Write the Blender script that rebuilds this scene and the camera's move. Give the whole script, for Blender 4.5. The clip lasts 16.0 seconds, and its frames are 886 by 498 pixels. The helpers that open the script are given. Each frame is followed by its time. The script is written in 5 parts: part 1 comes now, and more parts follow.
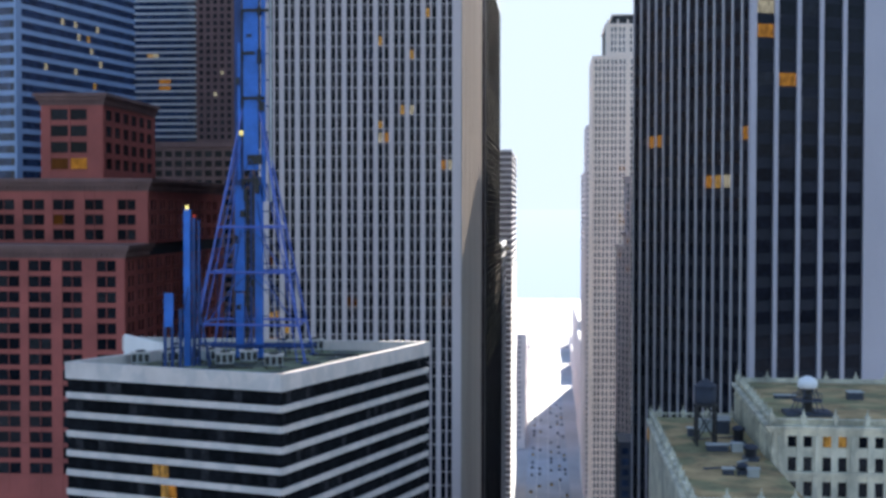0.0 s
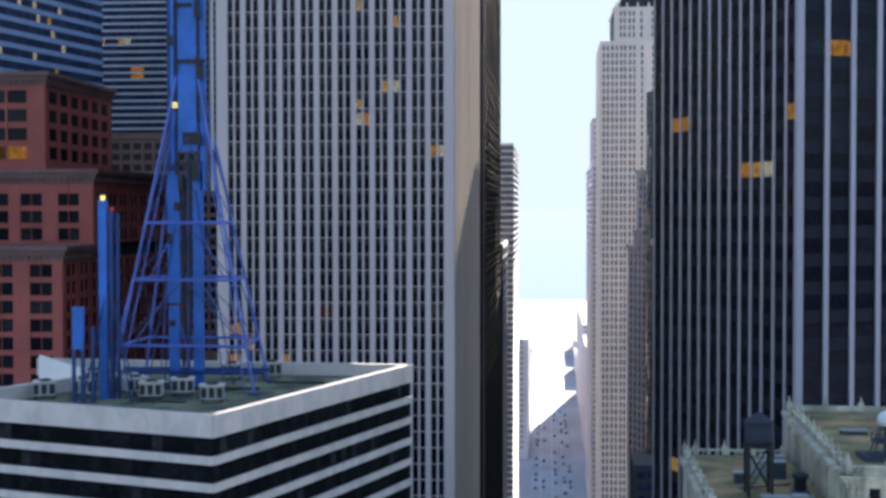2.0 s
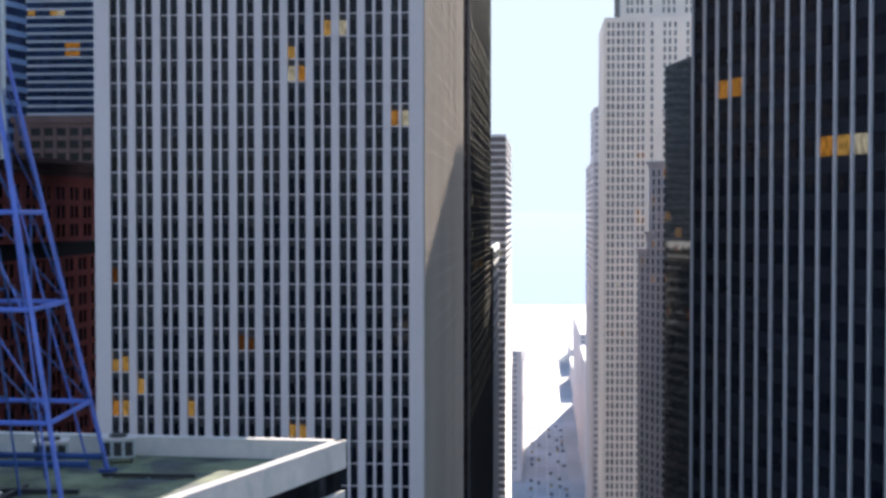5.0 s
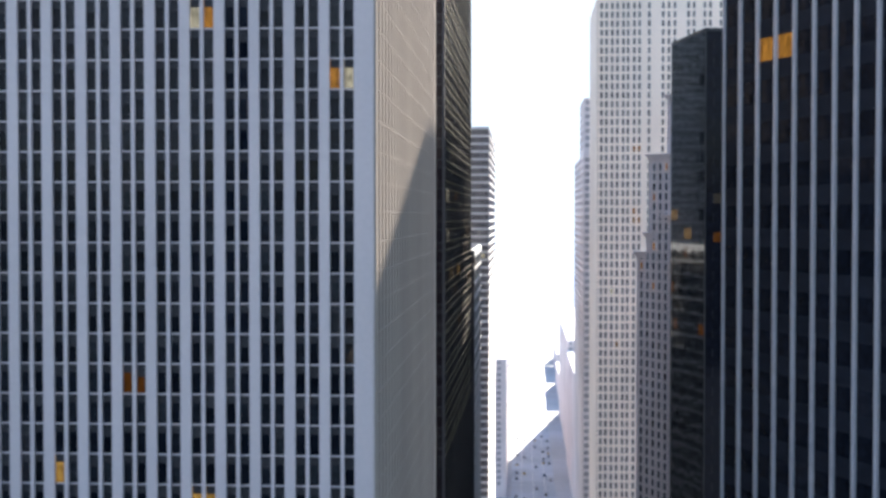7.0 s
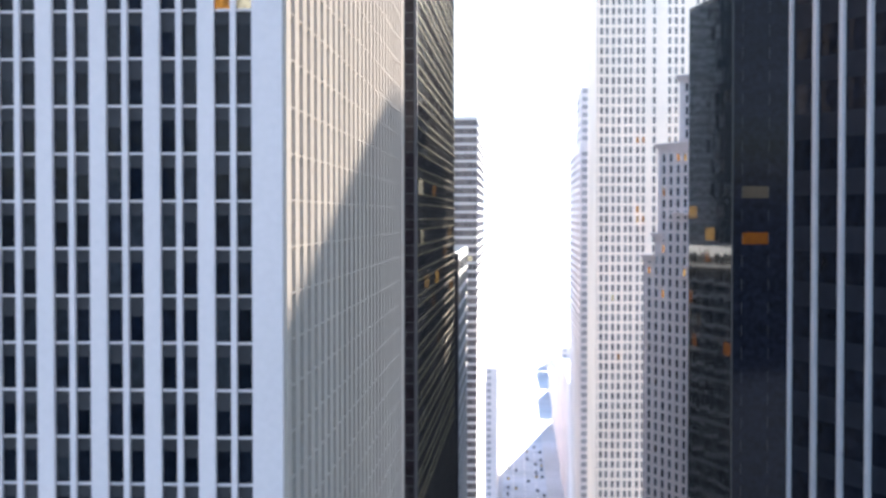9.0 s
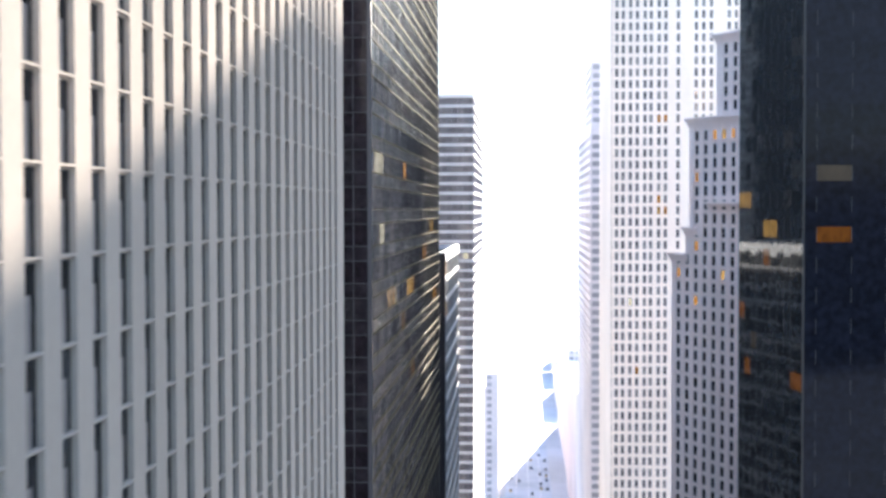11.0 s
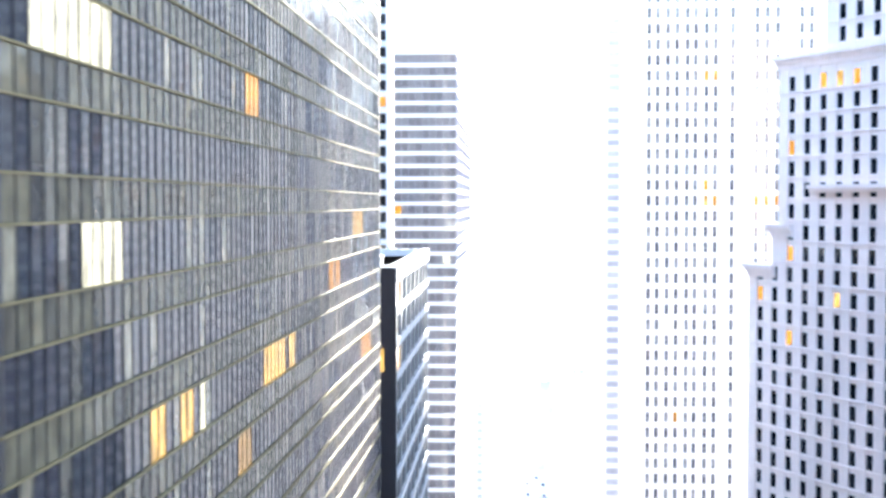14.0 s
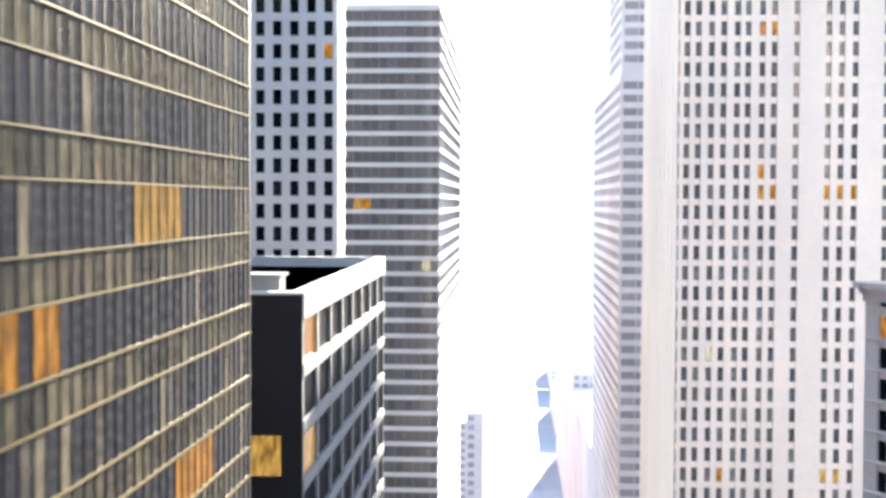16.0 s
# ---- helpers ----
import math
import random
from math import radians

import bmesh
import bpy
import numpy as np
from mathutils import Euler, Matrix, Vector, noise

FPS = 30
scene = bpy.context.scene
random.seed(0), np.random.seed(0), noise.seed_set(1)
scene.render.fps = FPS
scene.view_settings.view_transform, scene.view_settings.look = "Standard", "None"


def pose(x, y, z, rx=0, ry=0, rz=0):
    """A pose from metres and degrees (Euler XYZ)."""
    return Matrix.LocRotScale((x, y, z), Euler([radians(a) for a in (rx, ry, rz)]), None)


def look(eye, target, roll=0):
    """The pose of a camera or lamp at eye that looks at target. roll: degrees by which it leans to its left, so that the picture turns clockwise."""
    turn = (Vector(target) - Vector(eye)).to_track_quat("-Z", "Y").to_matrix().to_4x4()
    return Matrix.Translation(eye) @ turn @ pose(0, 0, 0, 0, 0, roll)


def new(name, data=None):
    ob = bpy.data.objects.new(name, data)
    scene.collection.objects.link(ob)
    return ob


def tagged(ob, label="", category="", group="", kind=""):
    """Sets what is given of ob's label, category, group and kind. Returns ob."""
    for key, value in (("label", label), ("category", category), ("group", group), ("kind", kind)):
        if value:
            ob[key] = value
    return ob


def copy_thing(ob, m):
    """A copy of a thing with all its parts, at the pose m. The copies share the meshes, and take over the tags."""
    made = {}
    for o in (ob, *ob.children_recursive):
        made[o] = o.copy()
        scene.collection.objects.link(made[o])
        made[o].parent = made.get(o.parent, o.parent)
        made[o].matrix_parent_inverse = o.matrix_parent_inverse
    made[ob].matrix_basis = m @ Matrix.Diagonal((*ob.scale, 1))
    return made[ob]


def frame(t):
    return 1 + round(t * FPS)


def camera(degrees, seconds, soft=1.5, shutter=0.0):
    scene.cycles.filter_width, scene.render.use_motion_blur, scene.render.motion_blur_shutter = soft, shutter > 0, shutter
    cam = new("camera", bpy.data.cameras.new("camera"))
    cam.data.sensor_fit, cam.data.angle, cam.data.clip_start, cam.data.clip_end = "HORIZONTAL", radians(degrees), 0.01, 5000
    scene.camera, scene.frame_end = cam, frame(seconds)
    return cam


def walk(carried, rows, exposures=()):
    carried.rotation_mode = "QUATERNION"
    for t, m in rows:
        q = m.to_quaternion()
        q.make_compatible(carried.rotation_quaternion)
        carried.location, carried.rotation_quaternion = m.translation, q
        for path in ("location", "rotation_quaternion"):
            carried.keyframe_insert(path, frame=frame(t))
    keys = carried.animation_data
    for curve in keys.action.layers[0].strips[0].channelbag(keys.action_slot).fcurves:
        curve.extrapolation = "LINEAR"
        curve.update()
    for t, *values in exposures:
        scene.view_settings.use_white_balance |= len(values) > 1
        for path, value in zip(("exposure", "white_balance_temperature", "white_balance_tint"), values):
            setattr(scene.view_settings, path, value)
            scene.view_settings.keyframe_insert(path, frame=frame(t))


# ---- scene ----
# ---------------------------------------------------------------- camera
BASE = 190.0                     # height of the first camera place over the street
cam = camera(37.34, 16.0, soft=3.2, shutter=0.4)
PATH = [
    (0.0, 0.00, 0.00, 190.00, 4.492, -1.654, 0.059),
    (0.5, -0.18, 11.51, 189.63, 4.531, -1.650, 0.010),
    (1.0, -0.49, 24.04, 189.34, 4.562, -1.654, -0.023),
    (1.5, -0.86, 36.84, 188.97, 4.575, -1.640, -0.042),
    (2.0, -1.47, 50.21, 188.59, 4.556, -1.626, -0.073),
    (2.5, -2.19, 63.55, 188.08, 4.496, -1.570, -0.099),
    (3.0, -2.76, 76.81, 187.77, 4.460, -1.563, -0.119),
    (3.5, -2.96, 89.88, 187.46, 4.490, -1.539, -0.081),
    (6.0, -4.08, 156.38, 186.42, 3.918, -1.480, 0.006),
    (6.5, -4.32, 169.55, 186.26, 3.754, -1.476, 0.010),
    (7.0, -4.42, 183.31, 186.05, 3.539, -1.451, 0.001),
    (7.5, -4.58, 196.44, 185.83, 3.281, -1.416, -0.000),
    (8.0, -4.63, 210.16, 185.63, 3.212, -1.413, 0.070),
    (8.5, -4.71, 223.27, 185.51, 3.172, -1.405, 0.122),
    (9.0, -4.45, 236.49, 185.32, 3.175, -1.424, -0.012),
    (9.5, -4.36, 251.11, 185.10, 3.211, -1.460, -0.096),
    (10.0, -3.71, 268.27, 184.80, 3.368, -1.510, -0.072),
    (12.5, -3.96, 357.81, 184.79, 3.249, -2.003, -0.135),
    (13.0, -4.03, 376.63, 184.41, 3.222, -1.999, -0.001),
    (13.5, -4.26, 395.11, 184.11, 3.159, -2.019, 0.056),
    (14.0, -4.33, 413.34, 183.82, 3.112, -2.020, -0.015),
    (14.5, -4.65, 431.20, 183.28, 3.018, -1.994, 0.054),
    (15.0, -4.56, 449.25, 183.00, 2.990, -2.008, 0.165),
    (15.5, -4.45, 467.12, 182.63, 2.985, -2.054, 0.225),
    (16.0, -4.12, 485.40, 182.41, 2.996, -2.076, 0.241),
]
EXPOSURES = [(0.0, 1.78, 5700, 12), (3.5, 1.75, 5700, 12), (6.0, 1.92, 5800, 11), (7.5, 2.36, 5750, 10), (9.0, 3.0, 5750, 10), (10.0, 3.15, 5700, 10), (12.5, 3.17, 5800, 10), (13.4, 3.8, 5700, 8), (14.2, 4.45, 5450, 7), (14.6, 4.25, 5600, 7), (15.0, 3.9, 5750, 8), (15.5, 3.55, 5900, 8), (16.0, 2.98, 6050, 9)]
walk(cam, [(t, pose(x, y, z, 90 + p, -r, w)) for t, x, y, z, w, p, r in PATH], EXPOSURES)

# ---------------------------------------------------------------- sky and sun
SUN_AZ, SUN_EL = 10.0, 16.5       # degrees to the right of the street, over the horizon
world = bpy.data.worlds.new("sky")
scene.world = world
world.use_nodes = True
wn = world.node_tree.nodes
sky = wn.new("ShaderNodeTexSky")
sky.sky_type = 'NISHITA'
sky.sun_disc = False
sky.sun_elevation, sky.sun_rotation = radians(SUN_EL), radians(SUN_AZ)
sky.air_density, sky.dust_density, sky.ozone_density = 1.0, 3.0, 1.0
veil = wn.new("ShaderNodeVectorMath")     # morning haze evens out the glow round the sun
veil.operation = 'MINIMUM'
veil.inputs[1].default_value = (2.5, 2.72, 2.85)
world.node_tree.links.new(sky.outputs[0], veil.inputs[0])
world.node_tree.links.new(veil.outputs[0], wn["Background"].inputs[0])
wn["Background"].inputs[1].default_value = 0.106
sun = new("sun", bpy.data.lights.new("sun", 'SUN'))
sun.data.energy, sun.data.angle, sun.data.color = 5.0, radians(0.5), (1.0, 0.86, 0.66)
sdir = Vector((math.sin(radians(SUN_AZ)) * math.cos(radians(SUN_EL)), math.cos(radians(SUN_AZ)) * math.cos(radians(SUN_EL)), math.sin(radians(SUN_EL))))
sun.matrix_world = look((0, 0, 400), Vector((0, 0, 400)) - sdir)


# ---------------------------------------------------------------- materials
def material(name, base, rough=0.7, metal=0.0, spread=0.25, grain=3.0, stain=0.06, bump=0.15, streak=1.0, second=None, patch=0.12, spec=None):
    """A surface with fine grain and large stains; streak stretches the stains upright; second is the colour of worn or mossy patches."""
    m = bpy.data.materials.new(name)
    m.use_nodes = True
    nt = m.node_tree
    n, l = nt.nodes, nt.links
    b = n["Principled BSDF"]
    b.inputs["Roughness"].default_value, b.inputs["Metallic"].default_value = rough, metal
    if spec is not None:
        b.inputs["Specular IOR Level"].default_value = spec
    geo = n.new("ShaderNodeNewGeometry")
    mp = n.new("ShaderNodeMapping")
    mp.inputs["Scale"].default_value = (1, 1, streak)
    l.new(geo.outputs["Position"], mp.inputs["Vector"])
    n1, n2 = n.new("ShaderNodeTexNoise"), n.new("ShaderNodeTexNoise")
    n1.inputs["Scale"].default_value, n2.inputs["Scale"].default_value = grain, stain
    n1.inputs["Detail"].default_value, n2.inputs["Detail"].default_value = 4, 6
    l.new(geo.outputs["Position"], n1.inputs["Vector"])
    l.new(mp.outputs[0], n2.inputs["Vector"])
    add = n.new("ShaderNodeMath")
    add.operation = 'MULTIPLY_ADD'
    l.new(n1.outputs["Fac"], add.inputs[0])
    add.inputs[1].default_value = 0.35
    l.new(n2.outputs["Fac"], add.inputs[2])
    rng = n.new("ShaderNodeMapRange")
    rng.inputs["From Min"].default_value, rng.inputs["From Max"].default_value = 0.4, 0.95
    rng.inputs["To Min"].default_value, rng.inputs["To Max"].default_value = 1 - spread, 1 + spread
    l.new(add.outputs[0], rng.inputs["Value"])
    mul = n.new("ShaderNodeVectorMath")
    mul.operation = 'SCALE'
    mul.inputs[0].default_value = base
    l.new(rng.outputs[0], mul.inputs["Scale"])
    if second:
        n3, sharp, mix = n.new("ShaderNodeTexNoise"), n.new("ShaderNodeMapRange"), n.new("ShaderNodeMix")
        n3.inputs["Scale"].default_value, n3.inputs["Detail"].default_value, n3.inputs["Distortion"].default_value = patch, 7, 0.6
        sharp.inputs["From Min"].default_value, sharp.inputs["From Max"].default_value = 0.46, 0.58
        l.new(mp.outputs[0], n3.inputs["Vector"])
        l.new(n3.outputs["Fac"], sharp.inputs[0])
        mix.data_type = 'RGBA'
        l.new(sharp.outputs[0], mix.inputs["Factor"])
        mix.inputs[6].default_value, mix.inputs[7].default_value = (*base, 1), (*second, 1)
        l.new(mix.outputs[2], mul.inputs[0])
    l.new(mul.outputs[0], b.inputs["Base Color"])
    if bump:
        bp = n.new("ShaderNodeBump")
        bp.inputs["Strength"].default_value, bp.inputs["Distance"].default_value = bump, 0.05
        l.new(n1.outputs["Fac"], bp.inputs["Height"])
        l.new(bp.outputs[0], b.inputs["Normal"])
    return m


def glazing(name, tones, joined=False, rough=0.06, wave=0.02, spec=0.5, tilt=0.0, mottle=0.4, cell=None):
    """Window glass over dim rooms: tones are the colours behind the glass, picked piece by piece; wave bends the reflections, tilt leans each pane a little its own way; cell is the (along, up) size and (along, up) start of the panes of a continuous strip."""
    m = bpy.data.materials.new(name)
    m.use_nodes = True
    nt = m.node_tree
    n, l = nt.nodes, nt.links
    b = n["Principled BSDF"]
    b.inputs["Roughness"].default_value, b.inputs["IOR"].default_value = rough, 1.52
    b.inputs["Specular IOR Level"].default_value = spec
    geo = n.new("ShaderNodeNewGeometry")
    rnd = geo.outputs["Random Per Island"] if joined else n.new("ShaderNodeObjectInfo").outputs["Random"]
    if cell:
        shift, snap, pick = n.new("ShaderNodeVectorMath"), n.new("ShaderNodeVectorMath"), n.new("ShaderNodeTexWhiteNoise")
        shift.operation, snap.operation = 'SUBTRACT', 'SNAP'
        shift.inputs[1].default_value, snap.inputs[1].default_value = (-500, cell[2], cell[3]), (5000, cell[0], cell[1])
        l.new(geo.outputs["Position"], shift.inputs[0])
        l.new(shift.outputs[0], snap.inputs[0])
        l.new(snap.outputs[0], pick.inputs["Vector"])
        rnd = pick.outputs["Value"]
    ramp = n.new("ShaderNodeValToRGB")
    ramp.color_ramp.interpolation = 'CONSTANT'
    els = ramp.color_ramp.elements
    while len(els) < len(tones):
        els.new(0.5)
    for e, (p, c) in zip(els, tones):
        e.position, e.color = p, (*c, 1)
    l.new(rnd, ramp.inputs[0])
    noi = n.new("ShaderNodeTexNoise")
    noi.inputs["Scale"].default_value, noi.inputs["Detail"].default_value = 0.9, 3
    l.new(geo.outputs["Position"], noi.inputs["Vector"])
    mix = n.new("ShaderNodeVectorMath")
    mix.operation = 'MULTIPLY'
    rr = n.new("ShaderNodeMapRange")
    rr.inputs["From Min"].default_value, rr.inputs["From Max"].default_value = 0.3, 0.7
    rr.inputs["To Min"].default_value, rr.inputs["To Max"].default_value = 1 - mottle, 1 + mottle
    l.new(noi.outputs["Fac"], rr.inputs[0])
    l.new(ramp.outputs[0], mix.inputs[0])
    l.new(rr.outputs[0], mix.inputs[1])
    l.new(mix.outputs[0], b.inputs["Base Color"])
    if wave:
        big = n.new("ShaderNodeTexNoise")
        big.inputs["Scale"].default_value, big.inputs["Detail"].default_value = 0.35, 2
        l.new(geo.outputs["Position"], big.inputs["Vector"])
        bp = n.new("ShaderNodeBump")
        bp.inputs["Strength"].default_value, bp.inputs["Distance"].default_value = 1.0, wave
        l.new(big.outputs["Fac"], bp.inputs["Height"])
        if tilt:
            whi = n.new("ShaderNodeTexWhiteNoise")
            whi.noise_dimensions = '1D'
            l.new(rnd, whi.inputs["W"])
            lean = n.new("ShaderNodeVectorMath")
            lean.operation = 'MULTIPLY_ADD'
            l.new(whi.outputs["Color"], lean.inputs[0])
            lean.inputs[1].default_value, lean.inputs[2].default_value = (2 * tilt,) * 3, (-tilt,) * 3
            tot = n.new("ShaderNodeVectorMath")
            l.new(bp.outputs[0], tot.inputs[0])
            l.new(lean.outputs[0], tot.inputs[1])
            nor = n.new("ShaderNodeVectorMath")
            nor.operation = 'NORMALIZE'
            l.new(tot.outputs[0], nor.inputs[0])
            l.new(nor.outputs[0], b.inputs["Normal"])
        else:
            l.new(bp.outputs[0], b.inputs["Normal"])
    return m


def lamp_glass(name, colour, power):
    """A lit room behind glass, with curtains and furniture breaking up the light."""
    m = bpy.data.materials.new(name)
    m.use_nodes = True
    nt = m.node_tree
    n, l = nt.nodes, nt.links
    b = n["Principled BSDF"]
    b.inputs["Base Color"].default_value, b.inputs["Roughness"].default_value = (*[c * 0.04 for c in colour], 1), 0.1
    b.inputs["Specular IOR Level"].default_value = 0.1
    geo = n.new("ShaderNodeNewGeometry")
    mp = n.new("ShaderNodeMapping")
    mp.inputs["Scale"].default_value = (1.6, 1.6, 0.5)
    noi = n.new("ShaderNodeTexNoise")
    noi.inputs["Scale"].default_value = 1.4
    l.new(geo.outputs["Position"], mp.inputs["Vector"])
    l.new(mp.outputs[0], noi.inputs["Vector"])
    rr = n.new("ShaderNodeMapRange")
    rr.inputs["From Min"].default_value, rr.inputs["From Max"].default_value = 0.35, 0.65
    rr.inputs["To Min"].default_value, rr.inputs["To Max"].default_value = 0.35 * power, 1.3 * power
    l.new(noi.outputs["Fac"], rr.inputs[0])
    b.inputs["Emission Color"].default_value = (*colour, 1)
    l.new(rr.outputs[0], b.inputs["Emission Strength"])
    return m


DARK3 = [(0.0, (0.006, 0.008, 0.013)), (0.35, (0.010, 0.012, 0.018)), (0.6, (0.016, 0.018, 0.024)), (0.85, (0.026, 0.028, 0.033))]
DARKFLAT = [(0.0, (0.008, 0.009, 0.011)), (0.5, (0.013, 0.014, 0.017)), (0.92, (0.03, 0.03, 0.034))]
CURTAIN = [(0.0, (0.012, 0.014, 0.019)), (0.4, (0.02, 0.02, 0.026)), (0.62, (0.06, 0.052, 0.04)), (0.7, (0.016, 0.018, 0.023)), (0.82, (0.15, 0.125, 0.085)), (0.92, (0.035, 0.033, 0.034))]

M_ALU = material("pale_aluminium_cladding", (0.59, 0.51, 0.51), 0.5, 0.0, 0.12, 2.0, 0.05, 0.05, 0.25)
# street side: canyon shade put into the colour, darker than the front
M_ALUSIDE = material("shade_darkened_cladding", (0.385, 0.335, 0.295), 0.7, 0.0, 0.12, 2.0, 0.05, 0.05, 0.25, spec=0.0)
M_CORE = material("dark_wall_core", (0.03, 0.03, 0.034), 0.8)
M_BLIND = material("grey_roller_blind", (0.032, 0.03, 0.034), 0.8, 0, 0.3, 0.8, 0.2)
M_BLINDPALE = material("pale_roller_blind", (0.22, 0.195, 0.185), 0.8, 0, 0.3, 0.8, 0.2, spec=0.0)
M_BRONZEDARK = material("dark_bronze_frame", (0.03, 0.027, 0.028), 0.5, 0.0, 0.2, spec=0.1)
M_LINE = material("bronze_ledge_metal", (0.13, 0.103, 0.055), 0.6, 0.0, 0.1, spec=0.02)
M_TRIM = material("grey_brown_frame_metal", (0.15, 0.13, 0.13), 0.5, 0.0, 0.2)
M_WHITE = material("white_painted_concrete", (0.74, 0.73, 0.72), 0.7, 0, 0.12, 1.5, 0.12, 0.1, 0.3)
M_PARAPET = material("pale_grey_metal_parapet", (0.66, 0.585, 0.54), 0.5, 0, 0.12, 1.2, 0.25, 0.1, 0.6, (0.56, 0.515, 0.485), 0.3)
M_GRAVEL = material("mossy_gravel_roof", (0.18, 0.195, 0.11), 0.95, 0, 0.6, 2.5, 0.22, 0.6, 1.0, (0.075, 0.08, 0.075), 0.16)
M_BROWNROOF = material("weathered_brown_roof", (0.34, 0.24, 0.115), 0.95, 0, 0.6, 1.5, 0.2, 0.5, 1.0, (0.20, 0.185, 0.09), 0.13)
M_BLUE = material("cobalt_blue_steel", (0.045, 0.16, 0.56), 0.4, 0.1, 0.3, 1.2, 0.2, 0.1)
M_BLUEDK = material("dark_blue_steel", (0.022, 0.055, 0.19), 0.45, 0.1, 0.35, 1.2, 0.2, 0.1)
M_BLUELEG = material("pale_blue_steel_tube", (0.10, 0.15, 0.50), 0.45, 0.0, 0.25, 1.2, 0.2, 0.1)
M_BLACK = material("black_fitting", (0.02, 0.02, 0.022), 0.5)
M_GALV = material("galvanised_sheet", (0.42, 0.44, 0.45), 0.5, 0.3, 0.3)
M_RED = material("red_granite", (0.37, 0.09, 0.072), 0.6, 0, 0.25, 2.0, 0.1, 0.15)
M_REDDK = material("brown_red_cornice_stone", (0.18, 0.10, 0.09), 0.7, 0, 0.3, 1.5, 0.15, 0.2)
M_STONE = material("weathered_grey_limestone", (0.62, 0.585, 0.465), 0.85, 0, 0.35, 1.8, 0.3, 0.3, 0.4, (0.42, 0.405, 0.325), 0.35)
# M_CREAM and M_LILAC: base colours raised to stand in for haze glow
M_CREAM = material("cream_limestone", (0.88, 0.755, 0.66), 0.85, 0, 0.12, 1.0, 0.06, 0.1, 0.4)
M_LILAC = material("pale_terracotta_facing", (0.88, 0.755, 0.72), 0.85, 0, 0.14, 1.2, 0.08, 0.15, 0.4)
M_MULL = material("silver_mullion_metal", (0.54, 0.51, 0.54), 0.5, 0.0, 0.12, 2, 0.06, 0.05, 0.2)
M_PIERBLUE = material("grey_blue_metal_pier", (0.41, 0.40, 0.46), 0.5, 0.0, 0.12, 2, 0.06, 0.05, 0.2)
# slight blue in the black imitates haze before the tower
M_SPANDK = material("black_spandrel_panel", (0.015, 0.018, 0.028), 0.6, 0, 0.3, 0.8, 0.2, 0, spec=0.15)
M_STRIPE = material("white_band_cladding", (0.70, 0.68, 0.68), 0.6, 0, 0.12, 1.5, 0.1, 0.05, 0.5)
M_CHALK = material("white_glazed_brick", (0.86, 0.82, 0.82), 0.7, 0, 0.12, 1.5, 0.1, 0.05, 0.5)
M_BLUECLAD = material("slate_blue_band_cladding", (0.25, 0.34, 0.53), 0.5, 0, 0.15, 1.5, 0.1, 0.05, 0.5)
M_BROWN = material("dark_brown_stone", (0.19, 0.105, 0.10), 0.75, 0, 0.25, 1.5, 0.1, 0.1)
# distance haze put into the road's base colour: paler and bluer than asphalt
M_ASPHALT = material("haze_blued_asphalt", (0.34, 0.385, 0.47), 0.8, 0, 0.3, 2.0, 0.03, 0.2)
M_ENDWALL = material("near_black_end_wall", (0.016, 0.012, 0.015), 0.8, 0, 0.3, 1.5, 0.1, 0.1)
# pavement and ground lightened and blued the same way, for haze
M_PAVE = material("haze_blued_pavement", (0.38, 0.40, 0.45), 0.85, 0, 0.3, 0.5, 0.012, 0.15, spec=0.2)
M_PAINT = material("white_road_paint", (0.7, 0.7, 0.68), 0.7, 0, 0.2)
# far walls carry the haze in their base colour
M_FAR = material("haze_paled_masonry", (0.84, 0.76, 0.76), 0.8, 0, 0.15, 0.5, 0.03, spec=0.15)
M_WOOD = material("dark_tank_wood", (0.035, 0.04, 0.06), 0.8, 0, 0.3)
M_SLATE = material("dark_slate_sheet", (0.05, 0.06, 0.09), 0.5, 0.2, 0.3)
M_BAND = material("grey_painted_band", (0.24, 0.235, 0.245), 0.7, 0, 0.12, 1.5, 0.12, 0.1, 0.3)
M_DOME = material("white_painted_dome", (0.8, 0.8, 0.82), 0.5, 0, 0.1)
# haze imitated by a bluish glow on a black sheet
M_HAZE = bpy.data.materials.new("glowing_haze_sheet")
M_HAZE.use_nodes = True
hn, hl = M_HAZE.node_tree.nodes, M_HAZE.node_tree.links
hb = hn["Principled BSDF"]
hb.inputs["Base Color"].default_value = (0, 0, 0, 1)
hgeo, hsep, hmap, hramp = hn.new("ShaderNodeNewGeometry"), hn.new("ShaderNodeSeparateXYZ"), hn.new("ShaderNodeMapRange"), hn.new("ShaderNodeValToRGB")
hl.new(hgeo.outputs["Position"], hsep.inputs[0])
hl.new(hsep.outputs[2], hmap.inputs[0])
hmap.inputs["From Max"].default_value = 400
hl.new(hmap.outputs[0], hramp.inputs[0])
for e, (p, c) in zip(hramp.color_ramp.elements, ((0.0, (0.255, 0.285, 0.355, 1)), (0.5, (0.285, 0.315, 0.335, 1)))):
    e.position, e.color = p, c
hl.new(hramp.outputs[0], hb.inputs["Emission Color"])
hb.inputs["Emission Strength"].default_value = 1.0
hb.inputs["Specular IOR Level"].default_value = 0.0

